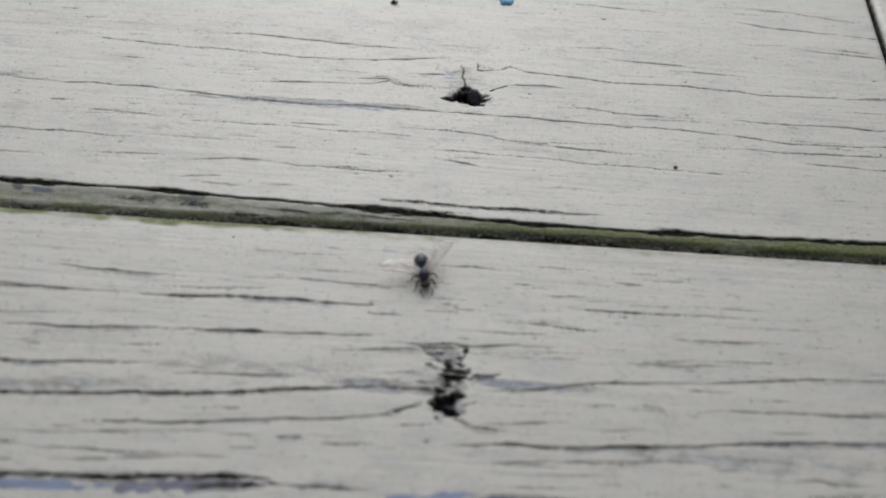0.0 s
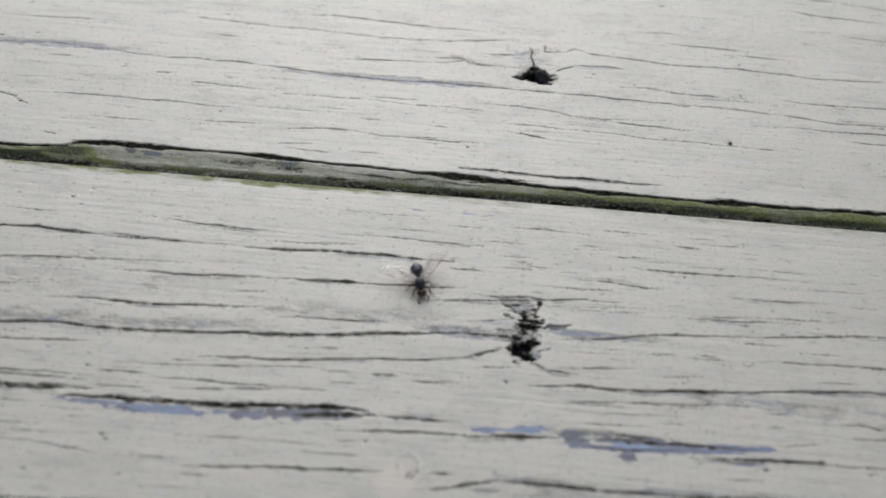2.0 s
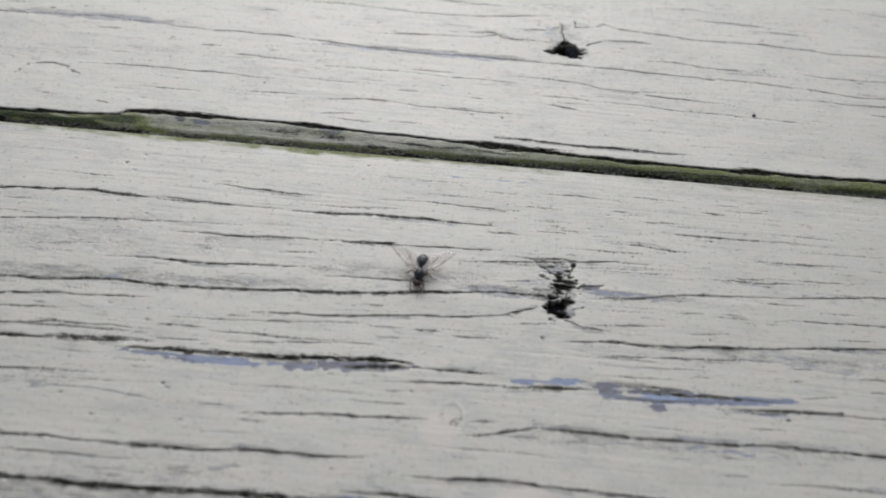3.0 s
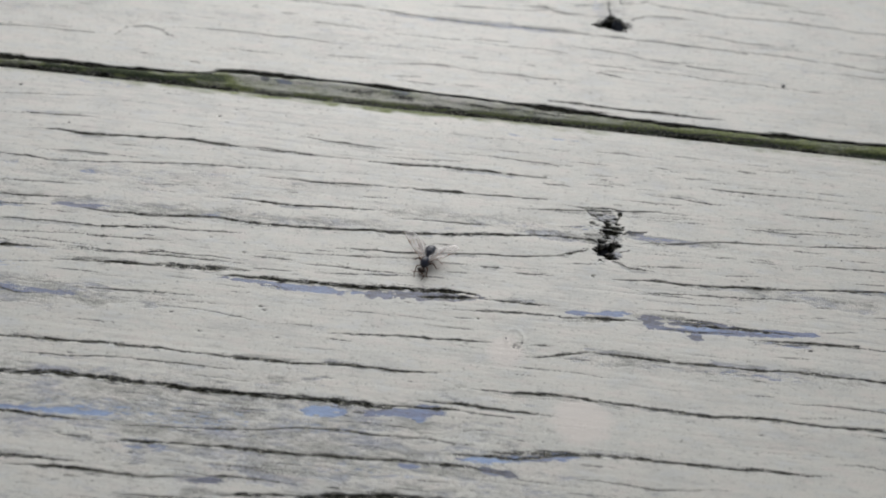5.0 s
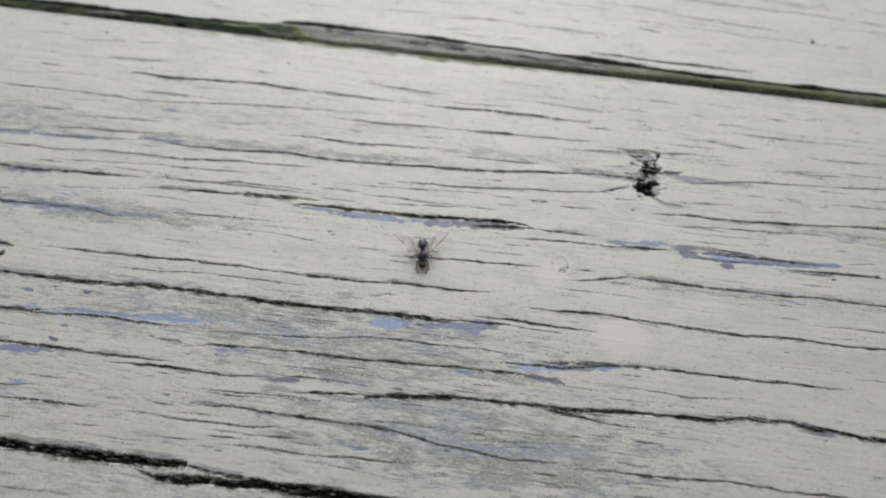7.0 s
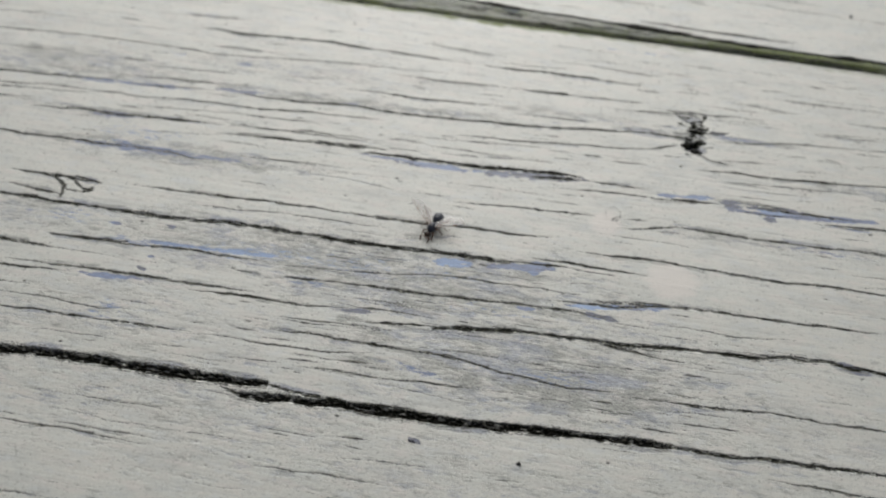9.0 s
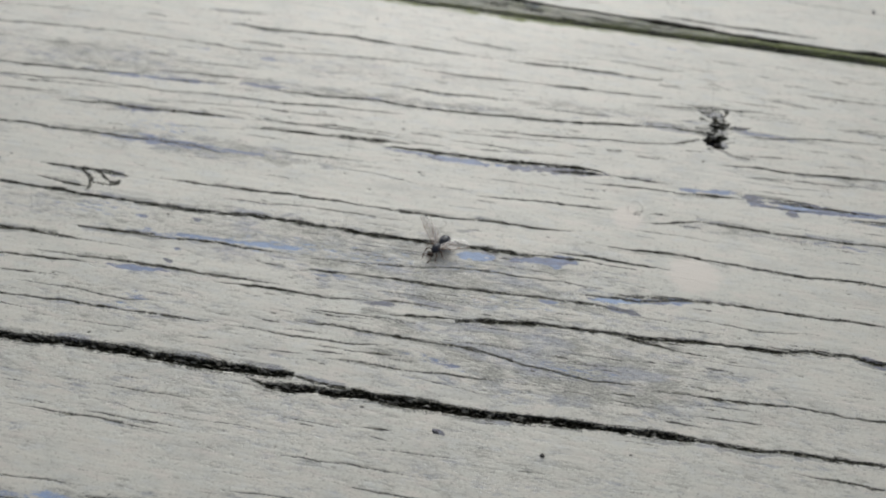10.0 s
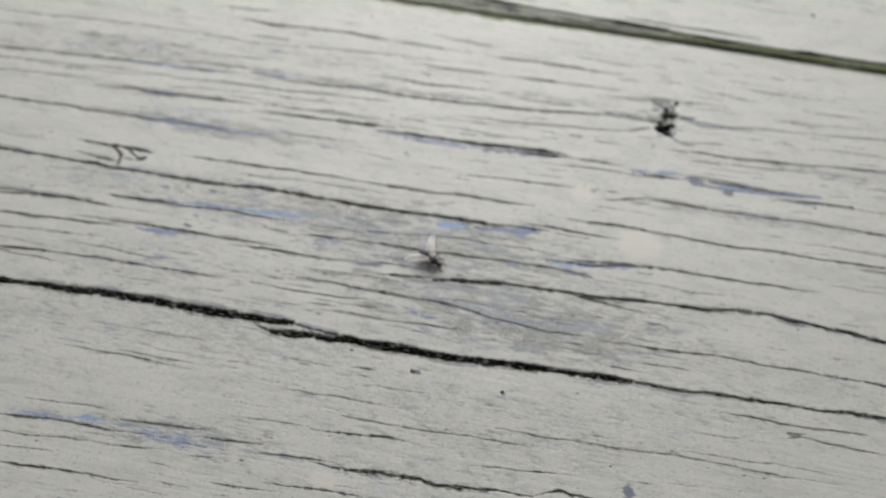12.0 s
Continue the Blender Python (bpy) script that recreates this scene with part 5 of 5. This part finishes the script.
def tube(bm, pts, radii, sides=8):
    """A tapered limb through points in mm."""
    pts = [Vector(p) * MM for p in pts]
    loops = []
    for k, p in enumerate(pts):
        way = (pts[min(k + 1, len(pts) - 1)] - pts[max(k - 1, 0)]).normalized()
        side = way.orthogonal().normalized()
        up = way.cross(side)
        loops.append([bm.verts.new(p + (side * math.cos(a) + up * math.sin(a)) * radii[k] * MM) for a in (i * math.tau / sides for i in range(sides))])
    for a, b in zip(loops, loops[1:]):
        for i in range(sides):
            bm.faces.new((a[i], a[(i + 1) % sides], b[(i + 1) % sides], b[i]))
    bm.faces.new(loops[0][::-1])
    bm.faces.new(loops[-1])
    return bm


def sheet(long, wide, lift):
    """A thin wing blade in mm: its root at 0, its tip along +x, its trailing edge towards -y."""
    bm = bmesh.new()
    nu, nv = 22, 6
    layers = []
    for z in (0.008, -0.008):
        grid = []
        for i in range(nu + 1):
            s = i / nu
            chord = wide * (0.16 + 0.84 * math.sin(min(1, s * 1.08) ** 0.75 * math.pi * 0.62)) * math.sqrt(max(0.0, 1 - s**6))
            row = []
            for j in range(nv + 1):
                q = j / nv
                y = 0.10 * wide * math.sin(math.pi * s) - q * chord
                row.append(bm.verts.new(Vector((s * long, y, z + lift * s * s + 0.05 * math.sin(q * 9 + s * 3) * s)) * MM))
            grid.append(row)
        layers.append(grid)
    for g, flip in ((layers[0], False), (layers[1], True)):
        for i in range(nu):
            for j in range(nv):
                q = (g[i][j], g[i][j + 1], g[i + 1][j + 1], g[i + 1][j])
                bm.faces.new(q[::-1] if not flip else q)
    for i in range(nu):
        for j in (0, nv):
            bm.faces.new((layers[0][i][j], layers[0][i + 1][j], layers[1][i + 1][j], layers[1][i][j]))
    bmesh.ops.recalc_face_normals(bm, faces=bm.faces[:])
    return bm


def wing(name, long, wide, lift, parent, mirror):
    bm = sheet(long, wide, lift)
    vein = bmesh.new()
    steps_ = [i / 10 for i in range(11)]
    tube(vein, [(s * long, 0.10 * wide * math.sin(math.pi * s) + 0.01, lift * s * s + 0.01) for s in steps_], [0.034 - 0.018 * s for s in steps_], 6)
    tube(vein, [(s * long * 0.75, -0.26 * wide * s**0.6, lift * s * s * 0.56 + 0.012) for s in steps_], [0.018 - 0.008 * s for s in steps_], 5)
    tube(vein, [(long * (0.12 + 0.42 * s), -wide * (0.10 + 0.42 * s), lift * (0.12 + 0.42 * s) ** 2 + 0.012) for s in steps_], [0.014 - 0.006 * s for s in steps_], 5)
    stigma = blob(0.34, 0.09, 0.03, (0.66 * long, 0.04 * wide, lift * 0.44 + 0.01))
    bits = [bm, vein, stigma]
    if mirror:
        for q in bits:
            bmesh.ops.scale(q, vec=(-1, 1, 1), verts=q.verts[:])
            bmesh.ops.reverse_faces(q, faces=q.faces[:])
    blade = part(name, bits[0], FILM, parent, "clear membranous wing with brown veins")
    part("vein", bits[1], VEIN, blade)
    part("wing_spot", bits[2], BROWN, blade, "dark brown spot on the wing's edge")
    return blade


def leg(parent, side, y, reach, sweep, knee, thick):
    """One jointed leg from the thorax to the ground; its origin is at the hip."""
    bm = bmesh.new()
    hip = Vector((0.42 * side, y, 0.72))
    # share of the reach, height over the hip, radius and added turn of each joint
    joints = ((0.0, 0.0, 0.10, 0), (0.10, -0.04, 0.13, 0), (0.26, knee * 0.55, 0.15, 0), (0.42, knee * 0.95, 0.11, 0), (0.50, knee, 0.085, 4), (0.56, knee * 0.75, 0.085, 8),
              (0.70, -0.10, 0.085, 14), (0.84, -0.56, 0.06, 18), (0.90, -0.63, 0.045, 16), (1.0, -0.66, 0.04, 12), (1.10, -0.68, 0.03, 10))
    pts, radii = [], []
    for u, z, r, turn in joints:
        a = radians(sweep + turn)
        pts.append((math.cos(a) * side * reach * u, math.sin(a) * reach * u, z))
        radii.append(thick * r)
    tube(bm, pts, radii, 8)
    ob = part("leg", bm, BROWN, parent, "thin brown jointed leg")
    ob.location = hip * MM
    return ob


def flying_ant():
    ant = tagged(new("flying_ant"), "small glossy black flying ant with clear wings and brown legs", "insect")
    part("thorax", blob(0.72, 0.98, 0.72, (0, 0, 1.06), 0.22, 0.03), BLACK, ant)
    part("petiole", blob(0.20, 0.34, 0.26, (0, -0.96, 0.96)), BLACK, ant)
    part("gaster", blob(0.94, 1.08, 0.90, (0, -1.78, 1.06), 0.34, 0.05), GASTER, ant, "round glossy blue-grey abdomen with faint rings")
    head = part("head", blob(0.60, 0.46, 0.42, (0, 1.30, 0.78), 0.25), UMBER, ant, "broad dark brown head")
    for side in (-1, 1):
        part("eye", blob(0.14, 0.18, 0.18, (0.50 * side, 1.32, 0.86)), EYES, head)
        bm = bmesh.new()
        tube(bm, [(0.18 * side, 1.66, 0.80), (0.34 * side, 1.80, 0.92), (0.66 * side, 1.98, 1.02), (0.74 * side, 2.06, 0.96), (0.70 * side, 2.30, 0.66), (0.60 * side, 2.52, 0.40), (0.50 * side, 2.68, 0.26)],
             [0.05, 0.055, 0.06, 0.06, 0.07, 0.075, 0.05])
        part("antenna", bm, BROWN, head, "elbowed brown antenna")
        bm = bmesh.new()
        tube(bm, [(0.20 * side, 1.62, 0.60), (0.22 * side, 1.84, 0.52), (0.05 * side, 1.96, 0.48)], [0.10, 0.08, 0.03])
        part("mandible", bm, BROWN, head)
    legs = [leg(ant, side, y, reach, sweep, knee, thick) for side in (1, -1) for y, reach, sweep, knee, thick in ((0.55, 1.35, 38, 0.34, 1.0), (0.05, 1.55, -14, 0.36, 0.8), (-0.35, 2.2, -52, 0.36, 0.8))]
    fore = [wing("forewing", 5.0, 1.7, 0.3, ant, m) for m in (False, True)]
    hind = [wing("hindwing", 3.0, 1.05, 0.2, ant, m) for m in (False, True)]
    return ant, legs, fore, hind


# seconds, place in mm, heading in degrees
ANT_WAY = [
    (0.0, -3.8, 15.5, -167),
    (0.3, -4.9, 14.4, -168),
    (0.6, -6.5, 14.3, -204),
    (0.9, -8.5, 13.6, -209),
    (1.2, -9.8, 11.3, -211),
    (1.5, -12.0, 10.1, -180),
    (1.8, -13.2, 8.2, -174),
    (2.1, -14.2, 7.0, -160),
    (2.4, -15.4, 5.8, -181),
    (2.7, -17.1, 4.4, -188),
    (3.0, -18.8, 2.5, -188),
    (3.3, -20.1, 0.2, -186),
    (3.6, -21.1, -0.1, -182),
    (5.3, -29.0, -7.6, -200),
    (5.6, -31.0, -9.4, -187),
    (5.9, -31.0, -11.3, -148),
    (6.2, -31.5, -12.5, -158),
    (6.5, -32.5, -14.8, -176),
    (6.8, -32.8, -16.6, -179),
    (7.1, -34.3, -18.4, -172),
    (7.4, -35.2, -20.3, -187),
    (7.7, -37.1, -21.4, -173),
    (9.3, -41.5, -25.4, -206),
    (9.6, -41.5, -27.8, -195),
    (9.9, -43.2, -28.6, -216),
    (10.2, -43.6, -29.6, -214),
    (10.5, -43.7, -30.2, -175),
    (10.8, -41.7, -31.3, -125),
    (11.1, -43.2, -32.6, -117),
    (11.4, -41.7, -34.5, -113),
    (11.7, -40.5, -35.1, -116),
    (12.0, -39.3, -36.6, -115),
]
# seconds, sweep back of the left and right wings, lift of the left and right wings, twist of the left and right wings, in degrees
WING_WAY = [
    (0.0, 40, 14, 8, 4, 0, 0), (1.2, 45, 24, 8, 10, 0, 0), (2.1, 38, 26, 8, 4, 0, 0), (3.0, 40, 32, 10, 8, 0, 0), (3.6, 40, 32, 10, 8, 0, 0), (5.3, 42, 30, 10, 10, 0, 0), (5.6, 40, 32, 10, 10, 0, 0),
    (5.9, 46, 56, 14, 8, 0, 0), (6.3, 50, 62, 8, 8, 0, 0), (6.5, 48, 62, 6, 8, 0, 0), (6.9, 44, 36, 10, 10, 0, 0), (7.7, 42, 34, 8, 10, 0, 0), (9.4, 34, 18, 8, 12, 0, 0), (9.9, 44, 16, 8, 16, 0, 0),
    (10.2, 42, 16, 8, 14, 0, 0), (10.5, 55, 50, 10, 8, 0, 0), (10.8, 44, 40, -4, 8, 4, 0), (11.4, 36, 44, -11, 12, 4, 0), (12.0, 34, 44, -15, 14, 0, 0),
]
ant, legs, fore, hind = flying_ant()


def motions():
    walk(ant, [(t, pose(x * MM, y * MM, 0.04 * MM, 0, 0, yaw)) for t, x, y, yaw in ANT_WAY])
    for k, mirror in enumerate((1, -1)):
        rows_f, rows_h = [], []
        for t, left, right, lift_l, lift_r, twist_l, twist_r in WING_WAY:
            sweep, lift, twist = (right, lift_r, twist_r) if mirror == 1 else (left, lift_l, twist_l)
            rows_f.append((t, pose(0.40 * mirror * MM, 0.10 * MM, 1.55 * MM, twist, -lift * mirror, -sweep * mirror)))
            rows_h.append((t, pose(0.38 * mirror * MM, -0.30 * MM, 1.48 * MM, twist, -0.7 * lift * mirror, -(sweep + 14) * mirror)))
        walk(fore[k], rows_f)
        walk(hind[k], rows_h)
    for k, limb in enumerate(legs):
        way = 1 if k in (0, 2, 4) else -1
        walk(limb, [(0.2 * i, Matrix.Translation(limb.location) @ pose(0, 0, 0, 0, 0, 9 * way * (1 if i % 2 else -1))) for i in range(61)])


motions()
